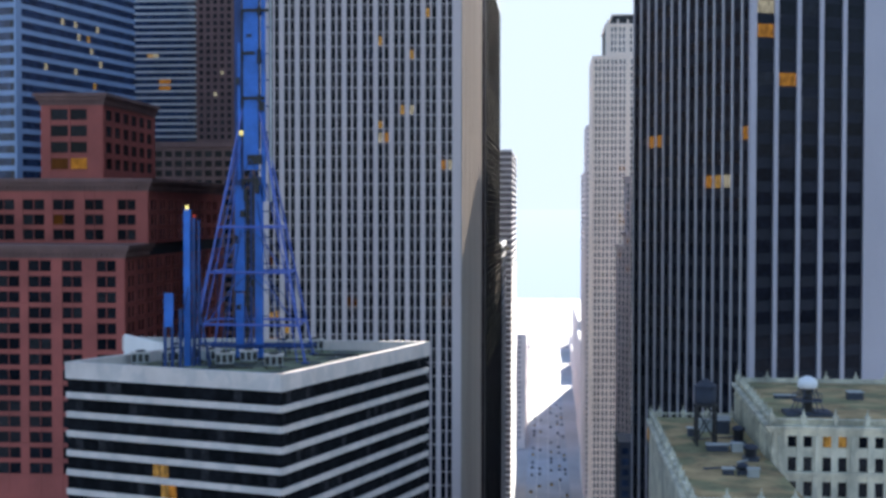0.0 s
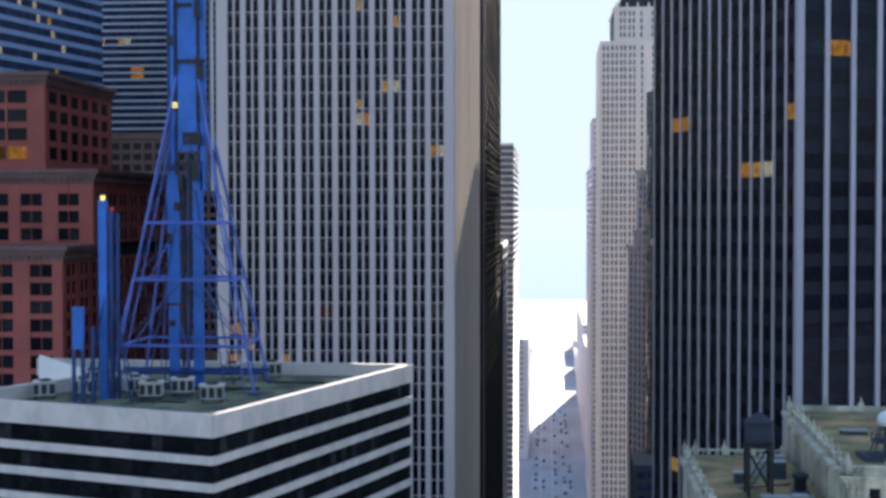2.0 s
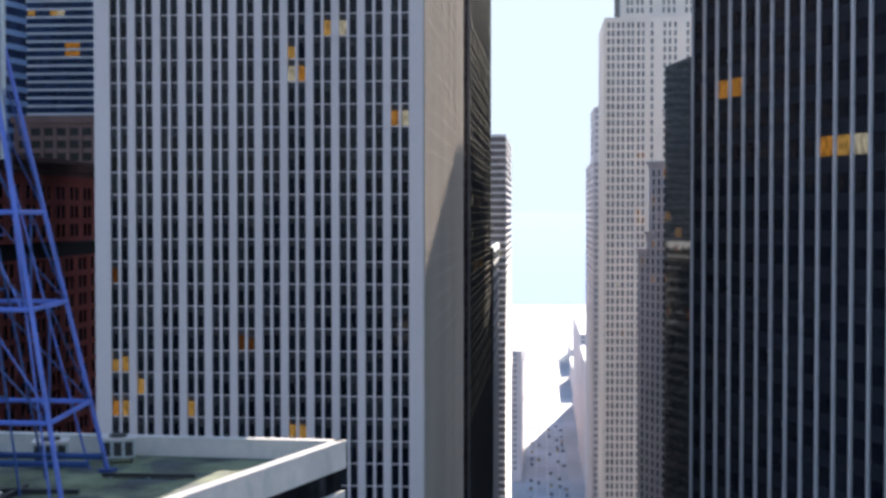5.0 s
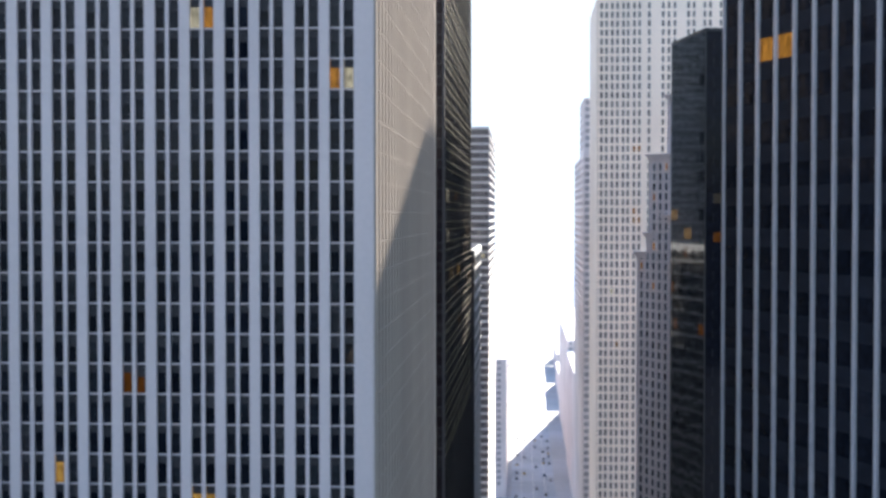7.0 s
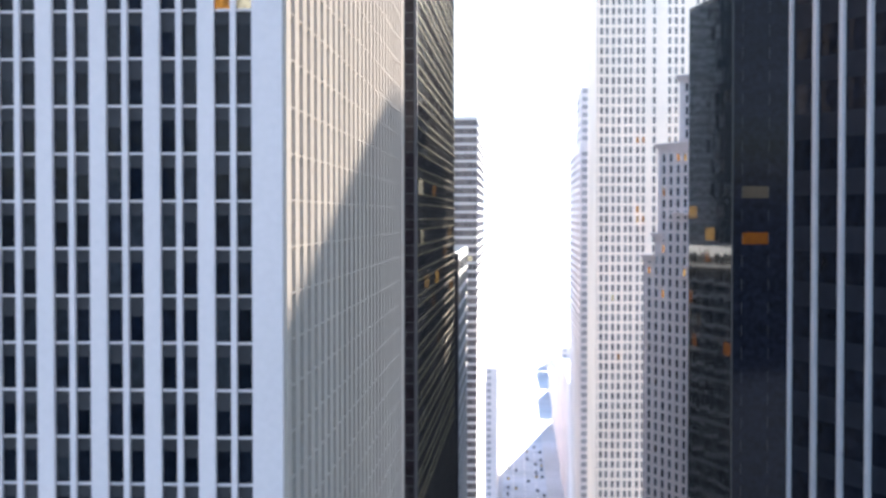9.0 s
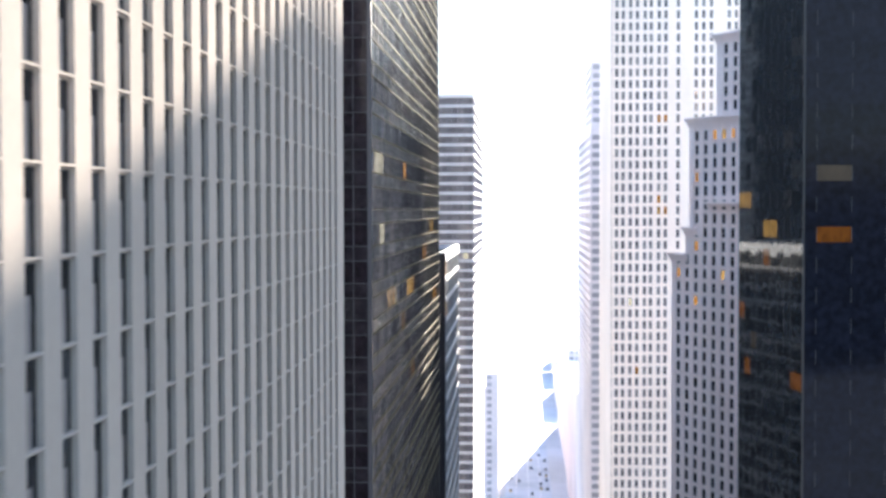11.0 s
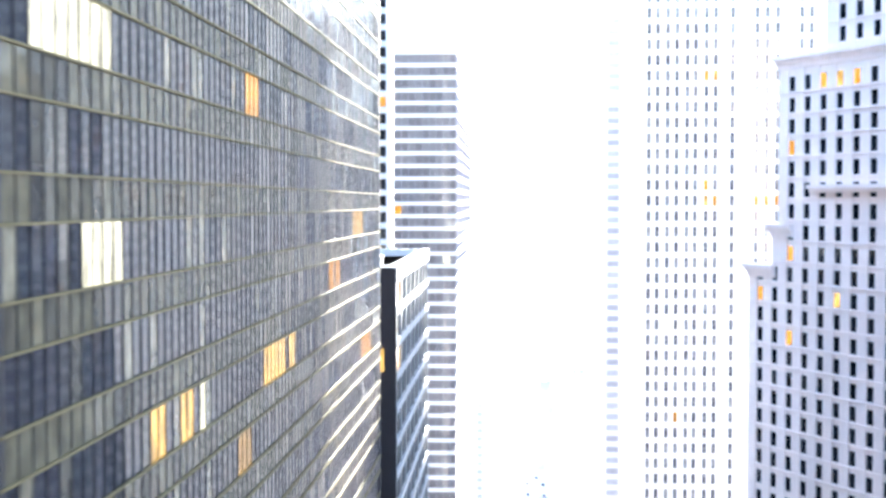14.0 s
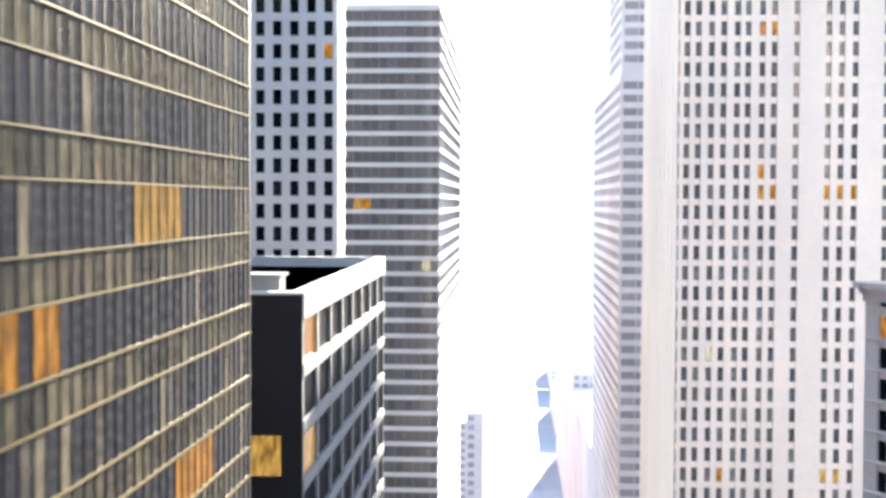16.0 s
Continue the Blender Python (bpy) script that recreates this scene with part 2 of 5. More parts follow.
G_DARK, G_DARKJ = glazing("dark_window_glass", DARK3, spec=0.12), glazing("dark_window_glass_joined", DARK3, True, spec=0.12)
NAVY = [(0.0, (0.006, 0.0075, 0.013)), (0.5, (0.007, 0.0085, 0.015)), (0.92, (0.009, 0.010, 0.017))]
G_FLAT, G_FLATJ = glazing("black_curtain_wall_glass", NAVY, wave=0.006, spec=0.09), glazing("black_curtain_wall_glass_joined", NAVY, True, wave=0.006, spec=0.09)
# street-face tones lightened to imitate reflected buildings; the front stays darker
REFLECT_GREY = [(0.0, (0.028, 0.034, 0.04)), (0.5, (0.038, 0.044, 0.05)), (0.9, (0.055, 0.056, 0.056))]
G_MIRR, G_MIRRJ = (glazing("reflection_greyed_glass" + k, REFLECT_GREY, bool(k), wave=0.012, spec=0.3, tilt=0.008) for k in ("", "_joined"))
G_CURT, G_CURTJ = glazing("tinted_glass_with_curtains", CURTAIN, wave=0.008, spec=0.27, tilt=0.02), glazing("tinted_glass_with_curtains_joined", CURTAIN, True, wave=0.008, spec=0.27, tilt=0.02)
GOLD = [(0.0, (0.08, 0.068, 0.045)), (0.3, (0.058, 0.05, 0.036)), (0.6, (0.105, 0.088, 0.056)), (0.85, (0.04, 0.036, 0.031))]
G_GOLD = glazing("bronze_spandrel_glass", GOLD, wave=0.008, spec=0.1, tilt=0.02, mottle=0.35, cell=(1.27, 4.29, 454.7, 187.4))
G_BLUE, G_BLUEJ = glazing("blue_window_glass", [(0, (0.024, 0.04, 0.09)), (0.6, (0.036, 0.06, 0.13))]), glazing("blue_window_glass_joined", [(0, (0.024, 0.04, 0.09)), (0.6, (0.036, 0.06, 0.13))], True)
# JET: bluish tint added to the black for haze
JET = [(0.0, (0.007, 0.009, 0.016)), (0.5, (0.010, 0.012, 0.02)), (0.93, (0.018, 0.02, 0.03))]
G_BLACK, G_BLACKJ = glazing("black_ribbon_glass", JET, spec=0.1), glazing("black_ribbon_glass_joined", JET, True, spec=0.1)
# PALE3 and MIST: distant towers' glass lightened to imitate haze
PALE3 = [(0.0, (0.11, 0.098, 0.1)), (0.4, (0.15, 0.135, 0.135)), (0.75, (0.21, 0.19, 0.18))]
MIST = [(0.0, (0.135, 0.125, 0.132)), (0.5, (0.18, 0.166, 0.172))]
G_MIST, G_MISTJ = glazing("haze_lifted_ribbon_glass", MIST, mottle=0.1), glazing("haze_lifted_ribbon_glass_joined", MIST, True, mottle=0.1)
G_PALE, G_PALEJ = glazing("haze_lifted_window_glass", PALE3), glazing("haze_lifted_window_glass_joined", PALE3, True)
G_SHADE, G_SHADEJ = glazing("shaded_window_glass", DARKFLAT, rough=0.4, spec=0.008), glazing("shaded_window_glass_joined", DARKFLAT, True, rough=0.4, spec=0.008)
# far window tones paled to stand in for haze
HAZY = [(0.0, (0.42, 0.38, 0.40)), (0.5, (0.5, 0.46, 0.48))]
G_HAZY, G_HAZYJ = glazing("haze_paled_glass", HAZY, mottle=0.1), glazing("haze_paled_glass_joined", HAZY, True, mottle=0.1)
BRONZE = [(0.0, (0.044, 0.03, 0.033)), (0.5, (0.056, 0.041, 0.043)), (0.85, (0.068, 0.054, 0.054))]
G_BRZ, G_BRZJ = glazing("bronze_tinted_glass", BRONZE, wave=0.03), glazing("bronze_tinted_glass_joined", BRONZE, True, wave=0.03)
L_AMBER, L_GOLD, L_PALE = lamp_glass("amber_room_light", (1.0, 0.42, 0.05), 0.075), lamp_glass("golden_room_light", (1.0, 0.55, 0.12), 0.075), lamp_glass("pale_room_light", (1.0, 0.85, 0.55), 0.09)
L_MID, L_FAINT = lamp_glass("ochre_room_light", (1.0, 0.55, 0.14), 0.03), lamp_glass("faint_room_light", (1.0, 0.8, 0.6), 0.003)
L_DIM = lamp_glass("dim_room_light", (1.0, 0.34, 0.06), 0.011)
L_BEACON = lamp_glass("yellow_beacon_light", (1.0, 0.82, 0.25), 0.5)
L_RED = lamp_glass("red_marker_light", (1.0, 0.12, 0.04), 0.15)


# ---------------------------------------------------------------- builders
def H(z):
    return z + BASE


def mesh_of(name, verts, faces, mat, smooth=False):
    me = bpy.data.meshes.new(name)
    me.from_pydata(verts, [], faces)
    me.materials.append(mat)
    if smooth:
        me.polygons.foreach_set("use_smooth", [True] * len(me.polygons))
    me.update()
    return me


BOXF = [(0, 1, 2, 3), (7, 6, 5, 4), (0, 4, 5, 1), (1, 5, 6, 2), (2, 6, 7, 3), (3, 7, 4, 0)]


def box_mesh(name, boxes, mat):
    """One mesh of boxes, each eight corners: four below, counter-clockwise seen from below, four above."""
    verts, faces = [], []
    for b in boxes:
        k = len(verts)
        verts += b
        faces += [tuple(k + i for i in f) for f in BOXF]
    return mesh_of(name, verts, faces, mat)


def abox(x0, x1, y0, y1, z0, z1):
    return [(x0, y0, z0), (x0, y1, z0), (x1, y1, z0), (x1, y0, z0), (x0, y0, z1), (x0, y1, z1), (x1, y1, z1), (x1, y0, z1)]


def prism(points, z0, z1):
    """Verts and faces of an upright prism; points go counter-clockwise seen from above."""
    n = len(points)
    v = [(x, y, z0) for x, y in points] + [(x, y, z1) for x, y in points]
    f = [tuple(reversed(range(n))), tuple(range(n, 2 * n))] + [(i, (i + 1) % n, n + (i + 1) % n, n + i) for i in range(n)]
    return v, f


def thing(name, x, y, z, label, category, group=""):
    e = new(name)
    e.location = (x, y, z)
    e.empty_display_size = 2
    return tagged(e, label, category, group)


def hang(ob, parent):
    """Make ob, placed in the world, a part of parent."""
    ob.parent = parent
    ob.matrix_parent_inverse = Matrix.Translation(-parent.location) if parent.type == 'EMPTY' else parent.matrix_basis.inverted()
    return ob


def part(name, me, parent, label="", kind="", at=None):
    ob = new(name, me)
    if at is not None:
        ob.matrix_basis = at
    hang(ob, parent)
    return tagged(ob, label, "", "", kind)


class Face:
    """An upright facade plane: origin, direction along it (left to right for one who looks at it), outward normal."""

    def __init__(self, a, b):
        self.o, d = Vector((*a, 0)), Vector((*b, 0)) - Vector((*a, 0))
        self.w = d.length
        self.u = d.normalized()
        self.n = Vector((self.u.y, -self.u.x, 0))

    def p(self, u, d, z):
        return tuple(self.o + self.u * u + self.n * d + Vector((0, 0, z)))

    def box(self, u0, u1, d0, d1, z0, z1):
        return [self.p(u0, d1, z0), self.p(u0, d0, z0), self.p(u1, d0, z0), self.p(u1, d1, z0), self.p(u0, d1, z1), self.p(u0, d0, z1), self.p(u1, d0, z1), self.p(u1, d1, z1)]

    def at(self, u, d, z):
        m = Matrix((self.u, -self.n, Vector((0, 0, 1)))).transposed().to_4x4()
        m.translation = self.p(u, d, z)
        return m


def unit_box(name, w, t, h, mat):
    return box_mesh(name, [abox(-w / 2, w / 2, -t / 2, t / 2, -h / 2, h / 2)], mat)


def facade(own, face, cols, rows, z0, z1, pier_m, span_m, glass, glass_j, pier_d=0.3, span_d=0.15, lit=(), near=None, pane_d=-0.2, names=("pier", "spandrel", "pane"), pieces=True):
    """A window wall: piers between the columns, spandrels between the rows, panes behind them."""
    edges = [0.0] + [e for c in cols for e in c] + [face.w]
    uprights = [(edges[i], edges[i + 1]) for i in range(0, len(edges), 2) if edges[i + 1] - edges[i] > 0.02]
    zed = [z0] + [e for r in rows for e in r] + [z1]
    levels_ = [(zed[i], zed[i + 1]) for i in range(0, len(zed), 2) if zed[i + 1] - zed[i] > 0.02]
    if not pieces:
        part("window_piers", box_mesh("window_piers", [face.box(a, b, -0.25, pier_d, z0, z1) for a, b in uprights], pier_m), own, "", "stuff")
        part("floor_bands", box_mesh("floor_bands", [face.box(0.005, face.w - 0.005, -0.25, span_d, a, b) for a, b in levels_], span_m), own, "", "stuff")
    else:
        groups = {}
        for a, b in uprights:
            groups.setdefault(round(b - a, 2), []).append((a + b) / 2)
        for w, mids in groups.items():
            me = unit_box(names[0], w, pier_d + 0.25, z1 - z0, pier_m)
            for u in mids:
                part(names[0], me, own, at=face.at(u, (pier_d - 0.25) / 2, (z0 + z1) / 2))
        spans, low = {}, []
        for a, b in levels_:
            if b < z0 + (z1 - z0) * 0.45 and b < H(-125):
                low.append(face.box(0.005, face.w - 0.005, -0.25, span_d, a, b))
            else:
                spans.setdefault(round(b - a, 2), []).append((a + b) / 2)
        for h, mids in spans.items():
            me = unit_box(names[1], face.w - 0.01, span_d + 0.25, h, span_m)
            for z in mids:
                part(names[1], me, own, at=face.at(face.w / 2, (span_d - 0.25) / 2, z))
        if low:
            part("lower_floor_bands", box_mesh("lower_floor_bands", low, span_m), own, "", "stuff")
    lit_cells = {}
    for u, z, m in lit:
        c = min(range(len(cols)), key=lambda i: abs((cols[i][0] + cols[i][1]) / 2 - u))
        r = min(range(len(rows)), key=lambda i: abs((rows[i][0] + rows[i][1]) / 2 - z))
        lit_cells[(c, r)] = m
    rest, meshes = [], {}
    for ci, (a, b) in enumerate(cols):
        for ri, (c, d) in enumerate(rows):
            if (ci, ri) in lit_cells:
                m = lit_cells[(ci, ri)]
                key = (round(b - a, 2), round(d - c, 2), m.name)
                if key not in meshes:
                    meshes[key] = unit_box("lit_pane", b - a, 0.08, d - c, m)
                part("lit_pane", meshes[key], own, "window pane that glows like a warm lit room", at=face.at((a + b) / 2, pane_d, (c + d) / 2))
            elif pieces and near and near[0] <= (a + b) / 2 <= near[1] and near[2] <= (c + d) / 2 <= near[3]:
                key = (round(b - a, 2), round(d - c, 2))
                if key not in meshes:
                    meshes[key] = unit_box(names[2], b - a, 0.08, d - c, glass)
                part(names[2], meshes[key], own, at=face.at((a + b) / 2, pane_d, (c + d) / 2))
            else:
                rest.append(face.box(a, b, pane_d - 0.04, pane_d + 0.04, c, d))
    if rest:
        part("window_panes", box_mesh("window_panes", rest, glass_j), own, "", "stuff")


def body(own, points, z0, z1, mat=None, name="core", inset=0.3):
    """The solid mass behind the facades."""
    c = Vector((sum(p[0] for p in points) / len(points), sum(p[1] for p in points) / len(points)))
    n = len(points)
    pts = []
    for i in range(n):
        p0, p1, p2 = (Vector(points[(i + k) % n]) for k in (-1, 0, 1))
        e1, e2 = (p1 - p0).normalized(), (p2 - p1).normalized()
        n1, n2 = Vector((-e1.y, e1.x)), Vector((-e2.y, e2.x))
        q = (n1 + n2) / (1 + n1.dot(n2))
        pts.append(tuple(p1 + q * inset))
    v, f = prism(pts, z0, z1)
    return part(name, mesh_of(name, v, f, mat or M_CORE), own)


def even(w, first, pitch, width, count):
    return [(first + pitch * i, first + pitch * i + width) for i in range(count)]


def levels(z_top_line, pitch, height, z0, z1):
    """Window rows of a height under the lines z_top_line + k * pitch that fit between z0 and z1."""
    k0 = math.ceil((z0 + height - z_top_line) / pitch)
    out = []
    while z_top_line + k0 * pitch <= z1:
        t = z_top_line + k0 * pitch
        out.append((t - height, t))
        k0 += 1
    return out


# ---------------------------------------------------------------- ground and street
def slab(name, x0, x1, y0, y1, z0, z1, mat, label, category):
    ob = new(name, box_mesh(name, [abox(x0, x1, y0, y1, z0, z1)], mat))
    return tagged(ob, label, category, kind="structure")


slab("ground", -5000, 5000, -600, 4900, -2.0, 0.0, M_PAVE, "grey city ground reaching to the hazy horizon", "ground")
slab("road", -13, 17, -500, 2840, 0.004, 0.03, M_ASPHALT, "asphalt street paled and blued for haze, straight between towers", "road")
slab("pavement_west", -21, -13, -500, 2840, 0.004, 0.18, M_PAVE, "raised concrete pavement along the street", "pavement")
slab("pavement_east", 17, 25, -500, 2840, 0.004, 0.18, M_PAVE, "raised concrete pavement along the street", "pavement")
# glowing sheet in place of haze, sloped so that it casts no shadow
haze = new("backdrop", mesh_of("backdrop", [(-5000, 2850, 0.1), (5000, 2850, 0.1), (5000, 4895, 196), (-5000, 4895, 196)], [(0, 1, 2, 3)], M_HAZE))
tagged(haze, "sloping glowing sheet imitating bluish haze at the horizon", "backdrop", kind="structure")
marks = []
for x in (-6, 2, 10):
    for k in range(110):
        marks.append(abox(x - 0.25, x + 0.25, 820 + k * 12, 826 + k * 12, 0.034, 0.04))
tagged(new("road_markings", box_mesh("road_markings", marks, M_PAINT)), "white dashed lane lines on the roadway", "road marking", kind="structure")


# ---------------------------------------------------------------- tall pale tower with paired windows
def pale_tower():
    x0, x1, y0, y1, top = -73.4, -21.5, 332.0, 433.0, H(72)
    own = thing("office_tower", (x0 + x1) / 2, (y0 + y1) / 2, 0, "tall pale grey office tower with paired narrow windows", "skyscraper")
    pts = [(x0, y0), (x1, y0), (x1, y1), (x0, y1)]
    body(own, pts, 0, top - 1, inset=0.35)
    part("roof", mesh_of("roof", *prism(pts, top - 1.0, top), M_ALU), own)
    rows = levels(H(3.36), 3.5, 3.32, 4, top - 2)
    # front: pairs of windows with a thin mullion between
    f = Face((x0, y0), (x1, y0))
    cols = []
    for k in range(11, -1, -1):
        r = -23.8 - 4.03 * k - x0
        cols += [(r - 2.75, r - 1.54), (r - 1.14, r + 0.05)]
    P = [(-29.7, 51, L_GOLD), (-41.7, 44, L_GOLD), (-34.3, 40.9, L_GOLD), (-37.1, 26.7, L_PALE), (-36, 26.7, L_GOLD), (-34.3, 26.7, L_PALE), (-42, 23.1, L_GOLD), (-40.8, 20, L_AMBER),
         (-42.4, 20, L_PALE), (-25.9, 13.1, L_AMBER), (-24.4, 13.2, L_PALE), (-70.7, -24.6, L_GOLD), (-69.3, -24.6, L_GOLD), (-67.2, -28.8, L_PALE), (-65.8, -28.8, L_GOLD), (-70.7, -31.8, L_AMBER),
         (-69.3, -31.8, L_GOLD), (-58.9, -32, L_PALE), (-57.5, -32, L_GOLD), (-42.1, -35.3, L_GOLD), (-40.7, -35.3, L_GOLD), (-38.2, -38.4, L_GOLD), (-36.8, -38.4, L_PALE), (-70.9, -11.4, L_DIM),
         (-69.5, -11.4, L_DIM), (-49.5, -22.3, L_DIM), (-48.1, -22.3, L_DIM)]
    facade(own, f, cols, rows, 0, top - 1, M_ALU, M_ALU, G_DARK, G_DARKJ, 0.35, 0.02, [(x - x0, H(z - 1.7), m) for x, z, m in P], (10, 60, H(-13), H(18)), names=("pier", "sill_band", "pane"))
    blinds = [f.box(a + 0.06, b - 0.06, -0.15, -0.12, d - 0.95 - 0.5 * ((i * 7 + j * 3) % 5 == 0), d) for i, (a, b) in enumerate(cols) for j, (c, d) in enumerate(rows) if H(-45) < c < H(60)]
    part("window_blinds", box_mesh("window_blinds", blinds, M_BLIND), own, "grey blinds drawn part way down", "stuff")
    # street side: single windows between broad piers
    g = Face((x1, y0), (x1, y1))
    sc = even(g.w, 2.05, 3.70, 1.75, 26)
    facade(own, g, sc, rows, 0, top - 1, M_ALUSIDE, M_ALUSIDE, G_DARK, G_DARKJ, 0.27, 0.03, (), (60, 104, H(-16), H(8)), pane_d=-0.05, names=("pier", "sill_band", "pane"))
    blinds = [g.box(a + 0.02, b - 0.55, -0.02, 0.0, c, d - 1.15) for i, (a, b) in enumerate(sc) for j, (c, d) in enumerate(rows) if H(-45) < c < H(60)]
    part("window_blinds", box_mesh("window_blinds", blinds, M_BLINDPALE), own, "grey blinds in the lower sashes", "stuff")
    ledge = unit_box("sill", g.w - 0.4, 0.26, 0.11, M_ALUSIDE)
    for r in rows:
        if H(-50) < r[0] < H(60):
            part("sill", ledge, own, at=g.at(g.w / 2, 0.13, r[0]))


# ---------------------------------------------------------------- dark glass tower
def glass_tower():
    a, b, top = (-20.85, 454.2), (-19.75, 563.0), H(85)
    c, d = (-75.0, 563.0), (-75.0, 454.2)
    own = thing("glass_tower", -47, 514, 0, "dark bronze glass curtain-wall tower beside the street", "skyscraper")
    body(own, [d, a, b, c], 0, top - 1)
    part("roof", mesh_of("roof", *prism([d, a, b, c], top - 1.0, top), M_BRONZEDARK), own)
    rows = levels(H(-2.6), 4.29, 2.58, 6, top - 2)
    f = Face(d, a)
    n = int(f.w / 1.7)
    cols = [(f.w - 0.45 - 1.7 * (k + 1) + 0.09, f.w - 0.45 - 1.7 * k) for k in range(n - 1, -1, -1)]
    facade(own, f, cols, rows, 0, top - 1, M_TRIM, G_BRZJ, G_BRZ, G_BRZJ, 0.05, 0.0, (), (f.w - 11, f.w, H(-30), H(25)), names=("mullion", "spandrel", "pane"))
    line = unit_box("trim_line", f.w - 0.04, 0.06, 0.09, M_TRIM)
    for z in (z for r in rows for z in r if H(-55) < z < H(45)):
        part("trim_line", line, own, at=f.at(f.w / 2, 0.025, z))
    g = Face(a, b)
    cols = even(g.w, 0.5, 1.27, 1.215, 85)
    # first span: pale reflecting, curtained panes, imitated here by glow
    spans = [(3.2, 11.0, 0.5, L_PALE), (9.0, 13.2, -8.2, L_PALE), (37.5, 40.2, 0.5, L_AMBER), (52.0, 53.5, -17, L_GOLD), (43.0, 50.0, -17, L_GOLD), (22.3, 24.5, -17, L_GOLD), (17.5, 19.0, -17, L_GOLD), (86.6, 94.0, -8.2, L_GOLD),
             (71.4, 73.5, -12.5, L_AMBER), (75.3, 77.0, -12.5, L_AMBER), (92.5, 100, -21, L_AMBER), (26.8, 27.5, -17, L_PALE), (36, 39.5, -21, L_MID), (49, 53, -29.7, L_MID)]
    litp = [(a + 1.27 * k, z, m) for a, b, z, m in spans for k in range(int((b - a) / 1.27) + 1)]
    facade(own, g, cols, rows, 0, top - 1, M_BRONZEDARK, G_GOLD, G_CURT, G_CURTJ, 0.055, 0.004, [(u, H(z), m) for u, z, m in litp], (62, 108, H(-19), H(3)), names=("mullion", "spandrel", "pane"), pane_d=-0.04)
    line = unit_box("trim_line", g.w - 0.04, 0.14, 0.10, M_LINE)
    for z in (z for r in rows for z in r if H(-55) < z < H(45)):
        part("trim_line", line, own, at=g.at(g.w / 2, 0.06, z))


# ---------------------------------------------------------------- low dark block with white bands
def banded_block():
    x0, x1, y0, y1, top = -48.0, -19.5, 581.3, 643.0, H(-14.3)
    own = thing("office_block", -34, 620, 0, "dark office block with white floor bands and flat roof", "building")
    pts = [(x0, y0), (x1, y0), (x1, y1), (x0, y1)]
    body(own, pts, 0, top - 1.2, inset=0.5)
    f = Face((x0, y0), (x1, y0))
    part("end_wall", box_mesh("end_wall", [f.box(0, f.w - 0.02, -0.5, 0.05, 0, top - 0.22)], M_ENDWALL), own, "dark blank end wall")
    g = Face((x1, y0), (x1, y1))
    rows = levels(top - 2.05, 4.3, 3.3, 6, top - 2)
    cols = even(g.w, 0.5, 7.7, 6.9, 8)
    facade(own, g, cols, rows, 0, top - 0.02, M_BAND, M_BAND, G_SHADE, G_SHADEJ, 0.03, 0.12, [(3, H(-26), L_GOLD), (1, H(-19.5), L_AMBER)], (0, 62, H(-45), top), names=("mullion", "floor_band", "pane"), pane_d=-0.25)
    par = [abox(x0, x1 + 0.16, y0 - 0.1, y0 + 0.7, top - 0.22, top), abox(x1 - 0.9, x1 + 0.15, y0 + 0.7, y1, top - 1.9, top - 0.01), abox(x0, x0 + 0.8, y0 + 0.7, y1, top - 1.9, top), abox(x0 + 0.8, x1 - 0.9, y1 - 0.8, y1, top - 1.9, top)]
    part("parapet", box_mesh("parapet", par, M_WHITE), own, "white parapet round the roof")
    part("roof_deck", box_mesh("roof_deck", [abox(x0 + 0.8, x1 - 0.9, y0 + 0.7, y1 - 0.8, top - 1.6, top - 1.2)], M_BLACK), own, "black roof deck")
    lp = box_mesh("lit_window", [f.box(f.w - 4.6, f.w - 1.6, 0.055, 0.09, H(-28.0), H(-25.0))], L_GOLD)
    part("lit_window", lp, own, "window with a yellow lit room behind")
    # roof unit with a dish and a thin aerial
    u = thing("roof_unit", -23.0, 586, top - 1.2, "white rooftop plant box with a bent aerial", "roof unit")
    part("housing", box_mesh("housing", [abox(-24.2, -21.8, 584.6, 587.2, top - 1.2, top + 0.9), abox(-24.4, -21.6, 584.4, 587.4, top + 0.9, top + 1.1)], M_GALV), u)
    part("aerial", box_mesh("aerial", [abox(-24.5, -24.38, 583.4, 583.52, top - 1.2, top + 3.6), abox(-24.5, -23.6, 583.4, 583.5, top + 2.6, top + 2.72)], M_GALV), u)


# ---------------------------------------------------------------- white block with square dark windows
def punched_block():
    x0, x1, y0, y1, top = -64.0, -29.0, 671.6, 679.0, H(72)
    own = thing("apartment_tower", -47, 700, 0, "white tower with a grid of dark windows", "skyscraper")
    pts = [(x0, y0), (x1, y0), (x1, y1), (x0, y1)]
    body(own, pts, 0, top - 1)
    part("roof", mesh_of("roof", *prism(pts, top - 1, top), M_WHITE), own)
    rows = levels(H(14.75), 3.25, 2.1, 6, top - 2)
    f = Face((x0, y0), (x1, y0))
    cols = [(f.w - 1.88 - 2.45 * k, f.w - 0.62 - 2.45 * k) for k in range(12, -1, -1)]
    facade(own, f, cols, rows, 0, top - 1, M_CHALK, M_CHALK, G_DARK, G_DARKJ, 0.12, 0.2, [(f.w - 1.2, H(13.7), L_AMBER)], (f.w - 16, f.w, H(-20), H(45)), names=("pier", "spandrel", "pane"))
    g = Face((x1, y0), (x1, y1))
    facade(own, g, even(g.w, 1.4, 3.0, 1.2, 2), rows, 0, top - 1, M_CHALK, M_CHALK, G_DARK, G_DARKJ, 0.12, 0.2, pieces=False)


